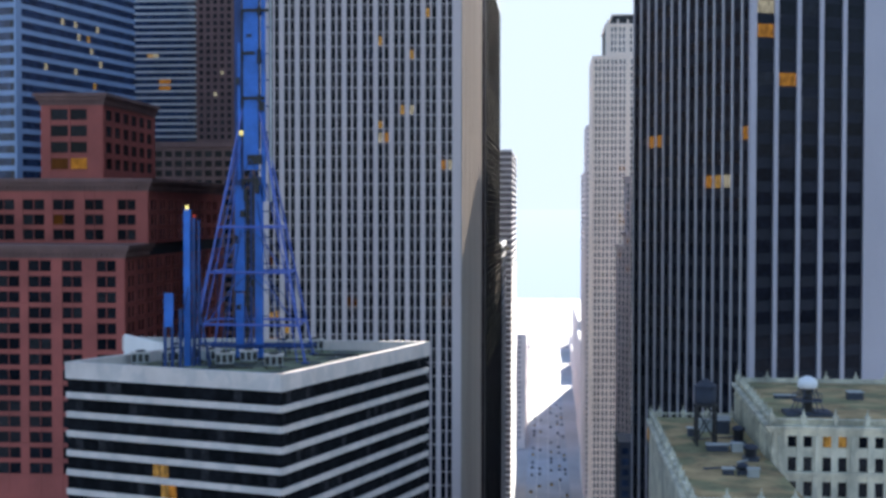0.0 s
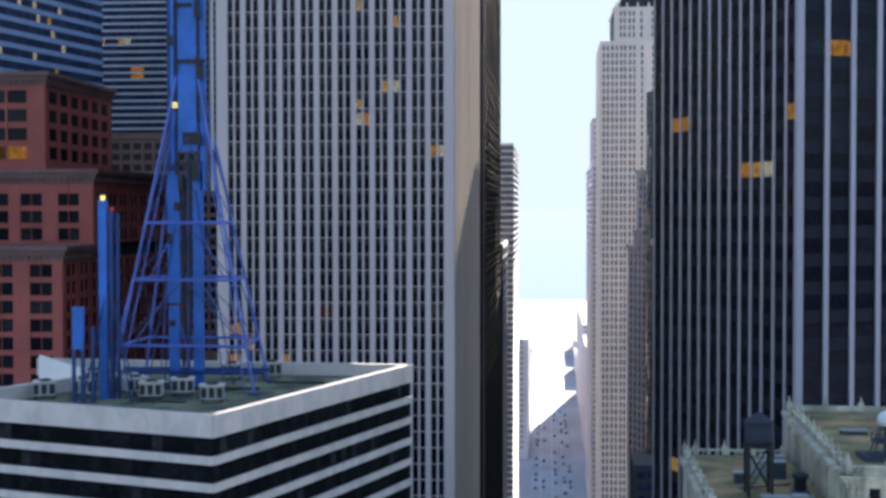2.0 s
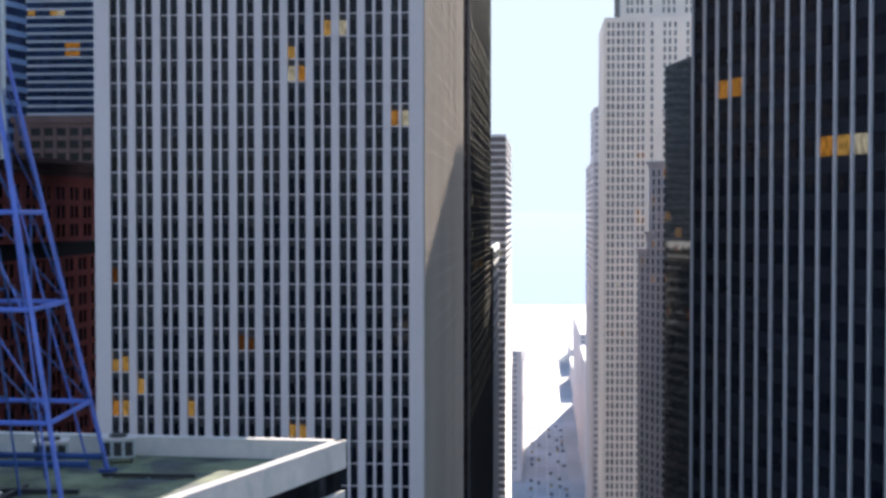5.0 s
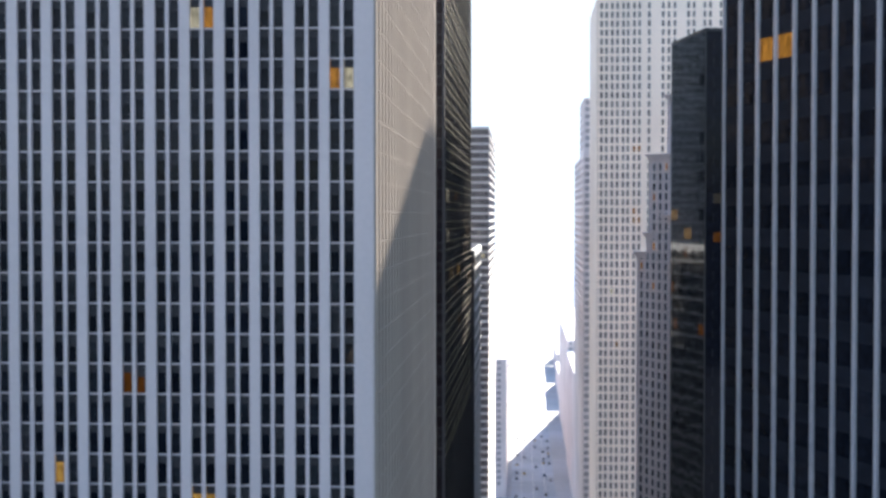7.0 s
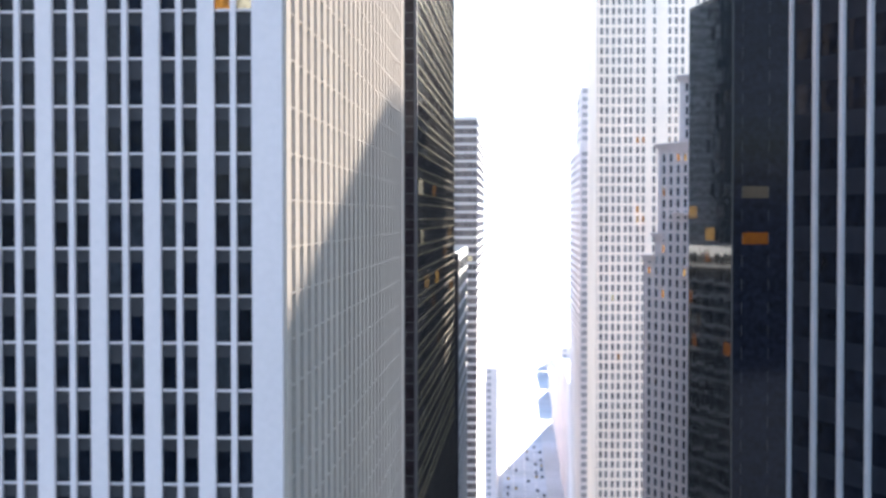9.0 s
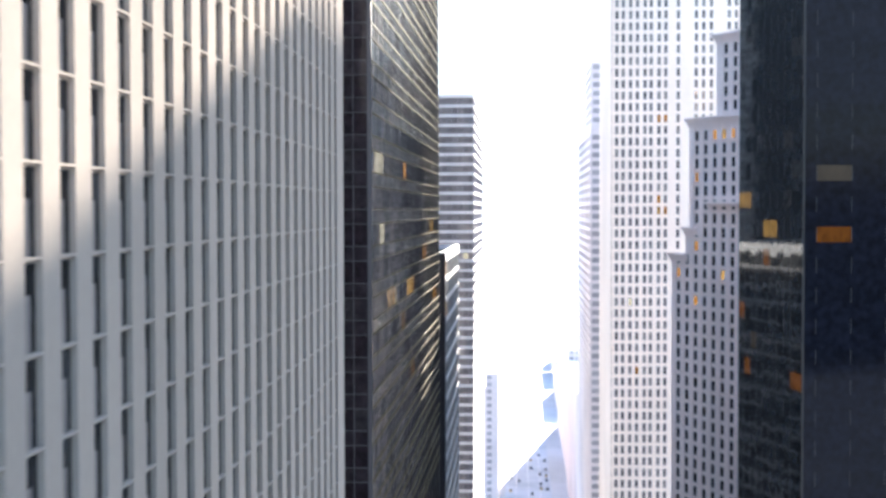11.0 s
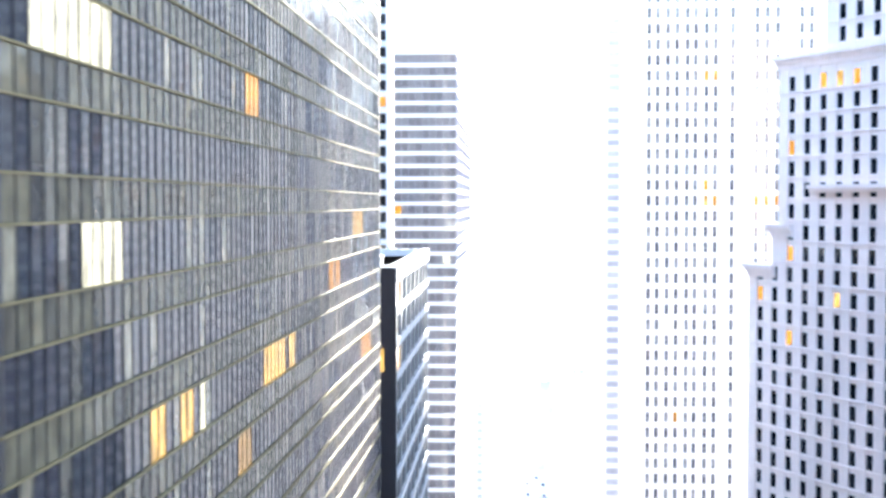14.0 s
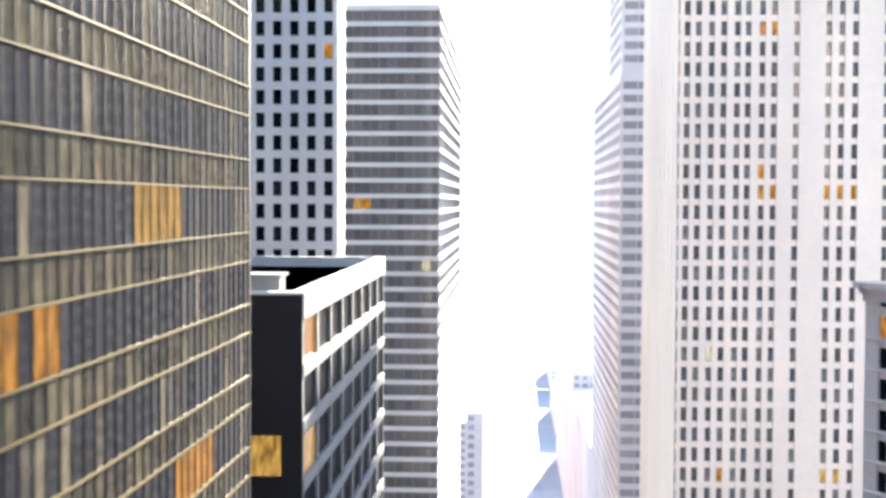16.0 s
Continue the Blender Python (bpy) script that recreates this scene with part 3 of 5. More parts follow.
# ---------------------------------------------------------------- striped tower at the corner
def striped_tower():
    x0, x1, y0, y1, top = -48.0, -20.5, 781.0, 905.0, H(36.6)
    own = thing("striped_tower", -34, 835, 0, "slab tower with white bands and dark ribbon windows", "skyscraper")
    pts = [(x0, y0), (x1, y0), (x1, y1), (x0, y1)]
    body(own, pts, 0, top - 0.6)
    part("roof", mesh_of("roof", *prism(pts, top - 0.6, top), M_STRIPE), own)
    rows = levels(H(-6.9), 3.52, 2.5, 6, top - 1)
    f, g = Face((x0, y0), (x1, y0)), Face((x1, y0), (x1, y1))
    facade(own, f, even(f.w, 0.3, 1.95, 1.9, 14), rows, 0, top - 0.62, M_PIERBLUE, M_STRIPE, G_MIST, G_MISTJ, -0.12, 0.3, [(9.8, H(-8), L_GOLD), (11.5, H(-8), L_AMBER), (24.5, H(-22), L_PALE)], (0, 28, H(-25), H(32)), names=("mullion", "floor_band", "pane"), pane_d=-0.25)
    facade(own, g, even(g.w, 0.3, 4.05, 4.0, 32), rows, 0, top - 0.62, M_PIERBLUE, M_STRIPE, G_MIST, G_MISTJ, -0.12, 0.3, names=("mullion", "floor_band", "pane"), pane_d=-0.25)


# ---------------------------------------------------------------- stepped limestone tower
def stepped_tower():
    own = thing("limestone_tower", 50, 760, 0, "cream limestone tower with setbacks and rows of narrow windows", "skyscraper")
    y0, y1 = 722.0, 781.0
    tiers = [(25.3, 80.0, y0, y1, 0, H(84.8)), (32.2, 80.0, y0 + 6, y1 - 4, H(84.8), H(103)), (36, 80, y0 + 12, y1 - 10, H(103), H(109))]
    for i, (x0, x1, ya, yb, z0, z1) in enumerate(tiers):
        body(own, [(x0, ya), (x1, ya), (x1, yb), (x0, yb)], z0, z1 - 0.7)
        part("roof", mesh_of("roof", *prism([(x0 - 0.3, ya - 0.3), (x1, ya - 0.3), (x1, yb), (x0 - 0.3, yb)], z1 - 0.7, z1), M_CREAM), own)
    f = Face((25.3, y0), (80.0, y0))
    xs = [26.95, 28.95, 31.27, 33.4, 35.8, 37.7, 40.2, 42.3, 46.2, 51.8, 54.1, 56.5, 62.0, 64.2, 68.5, 70.7, 75.0, 77.2]
    cols = [(x - 0.52 - 25.3, x + 0.52 - 25.3) for x in xs]
    rows = levels(H(17.35), 3.63, 2.5, 6, H(83))
    lit = [(39.9, 26.2, L_AMBER), (42, 26.2, L_AMBER), (40, 3.5, L_AMBER), (40, -3.1, L_GOLD), (42.2, -3.1, L_AMBER), (51.7, -3.1, L_AMBER), (53.9, -3.1, L_AMBER), (56.3, -3.1, L_AMBER), (31.3, -29.2, L_PALE), (51.7, -51, L_GOLD), (53.9, -51, L_GOLD), (33.2, -51, L_AMBER)]
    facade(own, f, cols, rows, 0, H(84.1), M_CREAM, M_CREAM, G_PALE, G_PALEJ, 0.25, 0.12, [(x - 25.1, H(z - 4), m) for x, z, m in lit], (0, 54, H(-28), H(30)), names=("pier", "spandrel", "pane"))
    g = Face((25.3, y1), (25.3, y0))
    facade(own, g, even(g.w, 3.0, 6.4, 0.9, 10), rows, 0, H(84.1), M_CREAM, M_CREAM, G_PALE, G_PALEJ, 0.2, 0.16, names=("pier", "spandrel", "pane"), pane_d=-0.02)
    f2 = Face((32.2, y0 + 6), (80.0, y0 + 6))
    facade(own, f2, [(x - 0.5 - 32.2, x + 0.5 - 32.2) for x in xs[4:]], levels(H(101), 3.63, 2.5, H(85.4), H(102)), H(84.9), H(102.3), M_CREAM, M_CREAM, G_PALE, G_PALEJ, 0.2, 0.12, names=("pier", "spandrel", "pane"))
    crown = []
    for k in range(8):
        crown.append(abox(33 + k * 5.5, 34 + k * 5.5, y0 + 6, y0 + 7, H(103), H(105.2)))
    part("crown_posts", box_mesh("crown_posts", crown, M_CREAM), own, "small stone posts on the top parapet", "stuff")


# ---------------------------------------------------------------- stepped terracotta block, nearer on the same side
def terraced_block():
    own = thing("terraced_block", 60, 620, 0, "pale terracotta office block stepping back in cornice-topped tiers", "building")
    q, e, n = Vector((36.6, 620.0)), Vector((0.469, -0.883)), Vector((0.883, 0.469))
    pitch, end = 3.51, 34.0

    def tier(u0, off, z0, z1, lit=(), overhang=1.0, back=40.0, reach=None):
        a, b = q + e * u0 + n * off, q + e * end + n * off
        c, d = b + n * back, a + n * back
        pts = [tuple(a), tuple(b), tuple(c), tuple(d)]
        body(own, pts, z0, z1 - 0.5)
        f = Face(tuple(a), tuple(b))
        g = Face(tuple(d), tuple(a))
        for o, za, zb in ((overhang, -0.55, 0.1), (overhang * 0.6, -1.1, -0.55), (0.3, -1.9, -1.1)):
            for face in (f, g):
                part("cornice", box_mesh("cornice", [face.box(0, (reach or face.w) if face is f else face.w + o, -0.5, o, z1 + za, z1 + zb)], M_LILAC), own)
        k0 = math.ceil((u0 + 0.9 + 0.65 - 2.97) / pitch)
        k1 = int((end - 4.5 - 2.97) / pitch)
        cols = [(2.97 + pitch * k - 0.74 - u0, 2.97 + pitch * k + 0.74 - u0) for k in range(k0, k1 + 1)]
        rows = levels(H(13.1), 3.25, 2.2, max(z0 + 0.1, 6), z1 - 0.02 if reach else z1 - 1.7)
        z2 = z1 if reach else z1 - 1.9
        facade(own, f, cols, rows, z0, z2, M_LILAC, M_LILAC, G_DARK, G_DARKJ, 0.1, 0.0, [(u - u0, H(z), m) for u, z, m in lit], (0, 40, H(-45), H(36)), names=("pier", "spandrel", "pane"), pane_d=-0.2)
        sill = unit_box("sill", f.w - 0.3, 0.3, 0.22, M_LILAC)
        for r in rows:
            if r[0] > H(-50):
                part("sill", sill, own, at=f.at(f.w / 2, 0.12, r[0] - 0.25))
        facade(own, g, even(g.w, 1.5, pitch, 1.3, int((g.w - 2) / pitch)), rows, z0, z2, M_LILAC, M_LILAC, G_DARK, G_DARKJ, 0.1, 0.0, names=("pier", "spandrel", "pane"))

    tier(-6.8, 0.0, 0, H(-16.0), [(-4.0, -22, L_AMBER), (13.5, -19, L_GOLD), (3, -28, L_AMBER)], reach=6.2)
    tier(-1.3, 0.1, H(-16.0), H(-9.6), [(3.0, -13, L_AMBER)], reach=5.0)
    tier(0.0, 0.2, H(-9.6), H(16.2), [(10, 11, L_AMBER), (13.5, 11, L_GOLD), (17, 11, L_AMBER), (3.0, 1.5, L_AMBER)])
    tier(10.1, 0.6, H(16.2), H(35.0), [(24, 22.5, L_AMBER)])
    tier(16.0, 4.0, H(35.0), H(43.0), back=34)
    f = Face(tuple(q + e * 8.0), tuple(q + e * 30.5))
    for o, za, zb in ((1.3, 0.4, 1.0), (0.8, -0.2, 0.4)):
        part("cornice", box_mesh("cornice", [f.box(0, f.w, -0.2, o, H(-4.5) + za, H(-4.5) + zb)], M_LILAC), own, "broad cornice ledge")


# ---------------------------------------------------------------- black glass block
def black_block():
    a, b = Vector((39.8, 508.2)), Vector((34.6, 536.0))
    d = (b - a).normalized()
    e = Vector((d.y, -d.x))
    c1, c2 = b + e * 60, a + e * 60
    top = H(42)
    own = thing("black_glass_block", 66, 525, 0, "smooth black glass office block with a flat top", "building")
    body(own, [tuple(a), tuple(c2), tuple(c1), tuple(b)], 0, top - 0.8)
    part("roof", mesh_of("roof", *prism([tuple(a), tuple(c2), tuple(c1), tuple(b)], top - 0.8, top), M_BLACK), own)
    f = Face(tuple(a), tuple(c2))
    rows = levels(H(-8.0), 4.75, 2.4, 6, top - 1)
    cols = [(0.12, 2.1)] + even(f.w, 2.2, 5.7, 5.6, 10)
    facade(own, f, cols, rows, 0, top - 0.8, M_BLACK, G_FLATJ, G_FLAT, G_FLATJ, -0.006, -0.003, [(5, H(-9), L_DIM), (5, H(-0.3), L_FAINT)], (0, 40, H(-40), H(35)), names=("mullion", "spandrel", "pane"), pane_d=-0.05)
    g = Face(tuple(b), tuple(a))
    rows = levels(H(-2.35), 4.75, 2.75, 6, top - 1)
    cols = [(0.2, 3.0), (3.1, 5.9), (6.0, 8.7), (8.8, 11.6), (11.7, 14.6), (14.7, 17.6), (17.7, 20.5), (20.6, 23.4), (23.5, 28.1)]
    # warm spots that change with the viewpoint, drawn as panes that always glow
    lit = [(1.5, -3.7, L_MID), (4.5, -3.7, L_MID), (13, -8.5, L_MID), (16, -8.5, L_MID), (13, -13.2, L_DIM), (1.5, -22.7, L_DIM), (7.5, -27.5, L_FAINT), (4.5, -32.2, L_DIM), (26, -32.2, L_DIM)]
    facade(own, g, cols, rows, 0, top - 0.8, M_BLACK, G_MIRRJ, G_MIRR, G_MIRRJ, -0.005, -0.003, [(u, H(z), m) for u, z, m in lit], (0, 30, H(-40), H(35)), names=("mullion", "spandrel", "pane"), pane_d=-0.05)


# ---------------------------------------------------------------- dark tower with silver uprights, standing askew
def mullion_tower():
    c, far = Vector((49.9, 324.5)), Vector((25.0, 378.8))
    d1 = (far - c).normalized()
    d2 = Vector((d1.y, -d1.x))
    right = c + d2 * 62
    back = far + d2 * 62
    top = H(78)
    own = thing("mullion_tower", 66, 360, 0, "black glass tower with full-height silver uprights", "skyscraper")
    body(own, [tuple(c), tuple(right), tuple(back), tuple(far)], 0, top - 1)
    part("roof", mesh_of("roof", *prism([tuple(c), tuple(right), tuple(back), tuple(far)], top - 1, top), M_BLACK), own)
    g = Face(tuple(far), tuple(c))
    m = g.w / 14.0
    rows = levels(H(9.2), 5.85, 3.2, 6, top - 1)
    cols = [(m * k + 0.29, m * (k + 1) - 0.29) for k in range(14)]
    lit = [(51.0, 18.7, L_AMBER), (46.5, 18.5, L_AMBER), (20, 7.8, L_AMBER), (16, 7.7, L_GOLD), (11.8, 7.6, L_PALE), (3.2, 19.2, L_AMBER), (48, -60.4, L_GOLD)]
    facade(own, g, cols, rows, 0, top - 1, M_MULL, M_SPANDK, G_BLACK, G_BLACKJ, 0.4, 0.0, [(g.w - u, H(z), k) for u, z, k in lit], (0, 62, H(-60), H(50)), names=("mullion", "spandrel", "pane"), pane_d=-0.045)
    f = Face(tuple(c), tuple(right))
    us = [6.6, 13.1, 19.7, 26.6]
    cols, prev = [], 0.9
    for u in us:
        cols.append((prev, u - 0.58))
        prev = u + 0.58
    cols.append((prev, 32.6))
    facade(own, f, cols + [(41, 61)], levels(H(34.0), 5.85, 3.2, 6, top - 1), 0, top - 1, M_PIERBLUE, M_SPANDK, G_BLACK, G_BLACKJ, 0.5, 0.0, [(3.6, H(48.4), L_PALE), (3.6, H(42.8), L_AMBER), (9.8, H(31), L_AMBER)], (0, 32, H(-40), H(55)), names=("pier", "spandrel", "pane"), pane_d=-0.045)
    b2 = box_mesh("corner_pier", [g.box(g.w - 0.3, g.w + 0.75, -0.3, 0.9, 0, top - 1.02)], M_PIERBLUE)
    part("corner_pier", b2, own, "broad grey-blue corner pier")


pale_tower()
glass_tower()
banded_block()
punched_block()
striped_tower()
stepped_tower()
terraced_block()
black_block()
mullion_tower()


# ---------------------------------------------------------------- banded office block with the blue mast
ROOF = H(-28.2)


def mast_block():
    L, C, R, B = (-82.8, 221.0), (-42.3, 207.2), (-23.6, 262.0), (-87.5, 266.2)
    top = H(-26.5)
    own = thing("banded_office_block", -60, 240, 0, "black office block with white bands and a gravel roof", "building")
    J = (-71.4, 245.0)
    pts = [L, C, R, B, J]
    body(own, pts, 0, ROOF - 0.3, inset=0.5)
    part("roof_deck", mesh_of("roof_deck", *prism([(-82.0, 221.4), (-42.6, 208.0), (-24.5, 261.4), (-86.9, 265.6), (-70.9, 245.0)], ROOF - 0.3, ROOF), M_GRAVEL), own, "mossy gravel roof deck")
    for i, (p, q) in enumerate(((L, C), (C, R), (R, B), (J, L))):
        f = Face(p, q)
        wall = part("parapet", box_mesh("parapet", [f.box(-0.1, f.w + 0.1, -0.75, 0.35, top - 2.55, top)], M_PARAPET), own, "pale parapet band" if i == 0 else "")
        part("coping", box_mesh("coping", [f.box(-0.16, f.w + 0.16, -0.8, 0.42, top, top + 0.28)], M_PARAPET), wall, "pale metal coping" if i == 0 else "")
        if i > 1:
            continue
        rows = levels(top - 2.56, 3.36, 2.3, H(-95), top - 2.5)
        lit = [(19.4, H(-43.9), L_GOLD), (18.0, H(-43.9), L_GOLD), (19.4, H(-47.2), L_GOLD), (21, H(-47.2), L_GOLD), (22.5, H(-47.2), L_AMBER)] if i == 0 else []
        n = int((f.w - 0.4) / 1.6)
        facade(own, f, even(f.w, 0.2, 1.6, 1.52, n), rows, 0, top - 2.56, G_SHADEJ, M_PARAPET, G_SHADE, G_SHADEJ, -0.1, 0.3, lit, (0, 60, H(-42), H(-25)), names=("mullion", "floor_band", "pane"), pane_d=-0.15)


def beam(p, q, r, sides=6):
    """Verts and faces of a straight round bar."""
    p, q = Vector(p), Vector(q)
    w = (q - p).normalized()
    s = w.cross(Vector((0.3, 0.9, 0.1))).normalized()
    t = w.cross(s)
    v, f = [], []
    for e in (p, q):
        for k in range(sides):
            a = 2 * math.pi * k / sides
            v.append(tuple(e + (s * math.cos(a) + t * math.sin(a)) * r))
    f = [(k, (k + 1) % sides, sides + (k + 1) % sides, sides + k) for k in range(sides)]
    f += [tuple(reversed(range(sides))), tuple(range(sides, 2 * sides))]
    return v, f


def bars(lines, r, mat, name, sides=6):
    V, F = [], []
    for p, q in lines:
        v, f = beam(p, q, r, sides)
        k = len(V)
        V += v
        F += [tuple(k + i for i in x) for x in f]
    return mesh_of(name, V, F, mat)


def blue_mast():
    cx, cy, z = -55.8, 246.0, ROOF
    own = thing("antenna_mast", cx, cy, z, "tall blue steel antenna mast on a braced frame", "antenna mast")
    top = H(62)
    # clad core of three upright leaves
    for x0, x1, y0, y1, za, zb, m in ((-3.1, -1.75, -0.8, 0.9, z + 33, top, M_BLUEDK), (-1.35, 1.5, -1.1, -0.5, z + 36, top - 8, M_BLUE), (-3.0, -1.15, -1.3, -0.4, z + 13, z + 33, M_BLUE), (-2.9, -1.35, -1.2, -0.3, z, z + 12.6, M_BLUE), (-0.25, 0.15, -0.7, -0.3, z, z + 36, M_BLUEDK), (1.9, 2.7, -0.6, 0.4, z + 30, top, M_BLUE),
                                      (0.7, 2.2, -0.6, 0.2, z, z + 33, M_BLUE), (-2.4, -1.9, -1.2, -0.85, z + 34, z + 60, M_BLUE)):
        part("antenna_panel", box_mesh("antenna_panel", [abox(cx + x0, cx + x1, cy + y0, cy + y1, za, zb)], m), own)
    part("pole", bars([((cx + 3.7, cy - 0.3, z + 30), (cx + 3.7, cy - 0.3, top))], 0.28, M_GALV, "pole", 8), own, "pale grey steel pole")
    for k, zz in enumerate((z + 34, z + 49.5, z + 58, z + 66, z + 76)):
        part("bracket", box_mesh("bracket", [abox(cx - 1.7, cx + (1.2, 2.9, 0.9, 3.6, 1.3)[k], cy - 1.4, cy - 1.12, zz - 0.28, zz + 0.28), abox(cx + 1.5, cx + 2.1, cy - 1.8, cy - 1.2, zz - 0.9, zz + 0.6), abox(cx - 1.6, cx - 1.25, cy - 1.7, cy - 1.2, zz - 1.6, zz + 0.2)], M_BLACK), own, "black bracket round the leaves")
    for x0, x1, y0, za, zb in ((-0.95, -0.45, -0.9, z, z + 31), (0.25, 0.55, -0.8, z + 12, z + 35), (-1.6, -1.4, -1.25, z + 40, z + 66), (1.55, 1.8, -1.0, z + 40, z + 74), (-2.9, -2.5, -1.0, z, z + 5)):
        part("cable_run", box_mesh("cable_run", [abox(cx + x0, cx + x1, cy + y0, cy + y0 + 0.3, za, zb)], M_BLACK), own, "black bundle of cables")
    for x0, w, h, zz in ((-1.9, 0.9, 1.3, 27), (-0.5, 2.8, 1.8, 37), (0.9, 0.8, 3.2, 31.5), (-1.2, 0.7, 2.4, 30), (-0.9, 0.7, 1.6, 20.5), (0.1, 0.6, 1.2, 14), (-2.6, 0.7, 0.9, 9.5), (1.6, 1.1, 1.8, 47), (1.4, 0.8, 1.2, 56), (-2.7, 0.7, 1.4, 52), (-0.6, 0.9, 0.5, 61), (-2.9, 0.5, 1.6, 22)):
        part("junction_box", box_mesh("junction_box", [abox(cx + x0, cx + x0 + w, cy - 1.65, cy - 1.15, z + zz, z + zz + h), abox(cx + x0 + 0.1, cx + x0 + w - 0.1, cy - 1.15, cy - 0.6, z + zz + 0.1, z + zz + h * 0.5)], M_BLACK), own, "black equipment box")
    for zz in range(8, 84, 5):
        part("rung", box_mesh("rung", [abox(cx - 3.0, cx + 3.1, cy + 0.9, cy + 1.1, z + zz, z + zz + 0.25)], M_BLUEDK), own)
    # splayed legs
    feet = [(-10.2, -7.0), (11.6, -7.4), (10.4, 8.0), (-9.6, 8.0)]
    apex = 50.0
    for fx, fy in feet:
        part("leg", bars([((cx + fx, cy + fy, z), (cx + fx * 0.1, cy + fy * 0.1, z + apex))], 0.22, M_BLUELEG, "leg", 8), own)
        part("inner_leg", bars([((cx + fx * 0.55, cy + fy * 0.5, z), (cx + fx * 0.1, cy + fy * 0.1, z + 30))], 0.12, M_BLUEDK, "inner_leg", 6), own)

    def at(k, h):
        s = 1 - 0.9 * h / apex
        return (cx + feet[k % 4][0] * s, cy + feet[k % 4][1] * s, z + h)
    for h in (7.0, 16.7, 25.2):
        for k in range(4):
            part("ring_beam", bars([(at(k, h), at(k + 1, h))], 0.24, M_BLUELEG, "ring_beam"), own)
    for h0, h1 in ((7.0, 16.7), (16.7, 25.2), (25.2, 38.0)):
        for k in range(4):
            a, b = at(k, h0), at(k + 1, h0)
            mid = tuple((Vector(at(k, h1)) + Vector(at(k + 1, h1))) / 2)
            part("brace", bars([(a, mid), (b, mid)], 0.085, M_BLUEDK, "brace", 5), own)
    for fx, fy, tx, h in ((-11.6, -5.2, -1.6, 44.0), (-8.6, -8.2, -0.9, 46.0), (9.6, -5.0, 1.9, 47.0), (-7.4, 9.0, -1.2, 42.0), (8.2, 9.0, 1.4, 40.0)):
        part("stay", bars([((cx + fx, cy + fy, z), (cx + tx, cy - 0.4, z + h))], 0.11, M_BLUELEG, "stay", 6), own)
    for x0, x1, h0, h1 in ((-8.0, -1.6, 7.0, 16.7), (-5.6, -1.4, 16.7, 25.2), (8.6, 1.4, 7.0, 16.7), (6.0, 1.2, 16.7, 25.2), (-1.2, 1.4, 0.4, 10.0), (1.4, -1.2, 0.4, 10.0)):
        part("brace", bars([((cx + x0, cy - 2.2, z + h0), (cx + x1, cy - 0.8, z + h1))], 0.1, M_BLUELEG, "brace", 5), own)
    for k in range(4):
        part("foot_plate", box_mesh("foot_plate", [abox(cx + feet[k][0] - 0.7, cx + feet[k][0] + 0.7, cy + feet[k][1] - 0.7, cy + feet[k][1] + 0.7, z, z + 0.35)], M_BLUEDK), own)
    low = [((cx - 11, cy - 2, z + 2.6), (cx + 12, cy - 2, z + 2.6)), ((cx - 11, cy + 2, z + 2.6), (cx + 12, cy + 2, z + 2.6))]
    for ln in low:
        part("base_beam", bars([ln], 0.32, M_BLUEDK, "base_beam"), own)
    part("beacon", box_mesh("beacon", [abox(cx - 1.95, cx - 1.35, cy - 1.8, cy - 1.35, z + 42.5, z + 43.3)], L_BEACON), own, "small lit beacon")
    # smaller mast beside it
    x, y = -64.4, 233.5
    own = thing("antenna_mast", x, y, z, "short blue steel antenna mast with two leaves", "antenna mast")
    for x0, x1, za, zb, m in ((-1.1, 0.1, z, z + 28.5, M_BLUE), (0.5, 1.0, z, z + 27.0, M_BLUEDK), (1.5, 1.8, z, z + 26.5, M_BLUEDK)):
        part("antenna_panel", box_mesh("antenna_panel", [abox(x + x0, x + x1, y - 0.4, y + 0.4, za, zb)], m), own)
    for zz in (5, 9, 13, 17, 21, 24):
        part("rung", box_mesh("rung", [abox(x - 1.1, x + 1.8, y + 0.42, y + 0.6, z + zz, z + zz + 0.25)], M_BLUEDK), own)
    for dx, dy in ((-3, -2), (4.2, -2.4), (3, 3), (-3, 3)):
        part("stay", bars([((x + dx, y + dy, z), (x + 0.3, y, z + 17))], 0.12, M_BLUEDK, "stay", 5), own)
    part("beacon", box_mesh("beacon", [abox(x - 0.8, x - 0.3, y - 0.2, y + 0.3, z + 28.5, z + 29.2)], L_BEACON), own, "small lit beacon")
    part("marker_lamp", box_mesh("marker_lamp", [abox(x + 0.55, x + 0.95, y - 0.2, y + 0.2, z + 27.0, z + 27.5)], L_RED), own, "small red marker lamp")
    x, y = -67.3, 229.5
    own = thing("antenna_mast", x, y, z, "low blue steel antenna panel on posts", "antenna mast")
    part("antenna_panel", box_mesh("antenna_panel", [abox(x - 0.7, x + 0.9, y - 0.3, y + 0.3, z + 7.5, z + 13.5)], M_BLUE), own)
    for dx in (-0.6, 0.7, 2.2):
        part("post", box_mesh("post", [abox(x + dx - 0.25, x + dx + 0.25, y - 0.2, y + 0.2, z, z + 8.5 + dx)], M_BLUEDK), own)


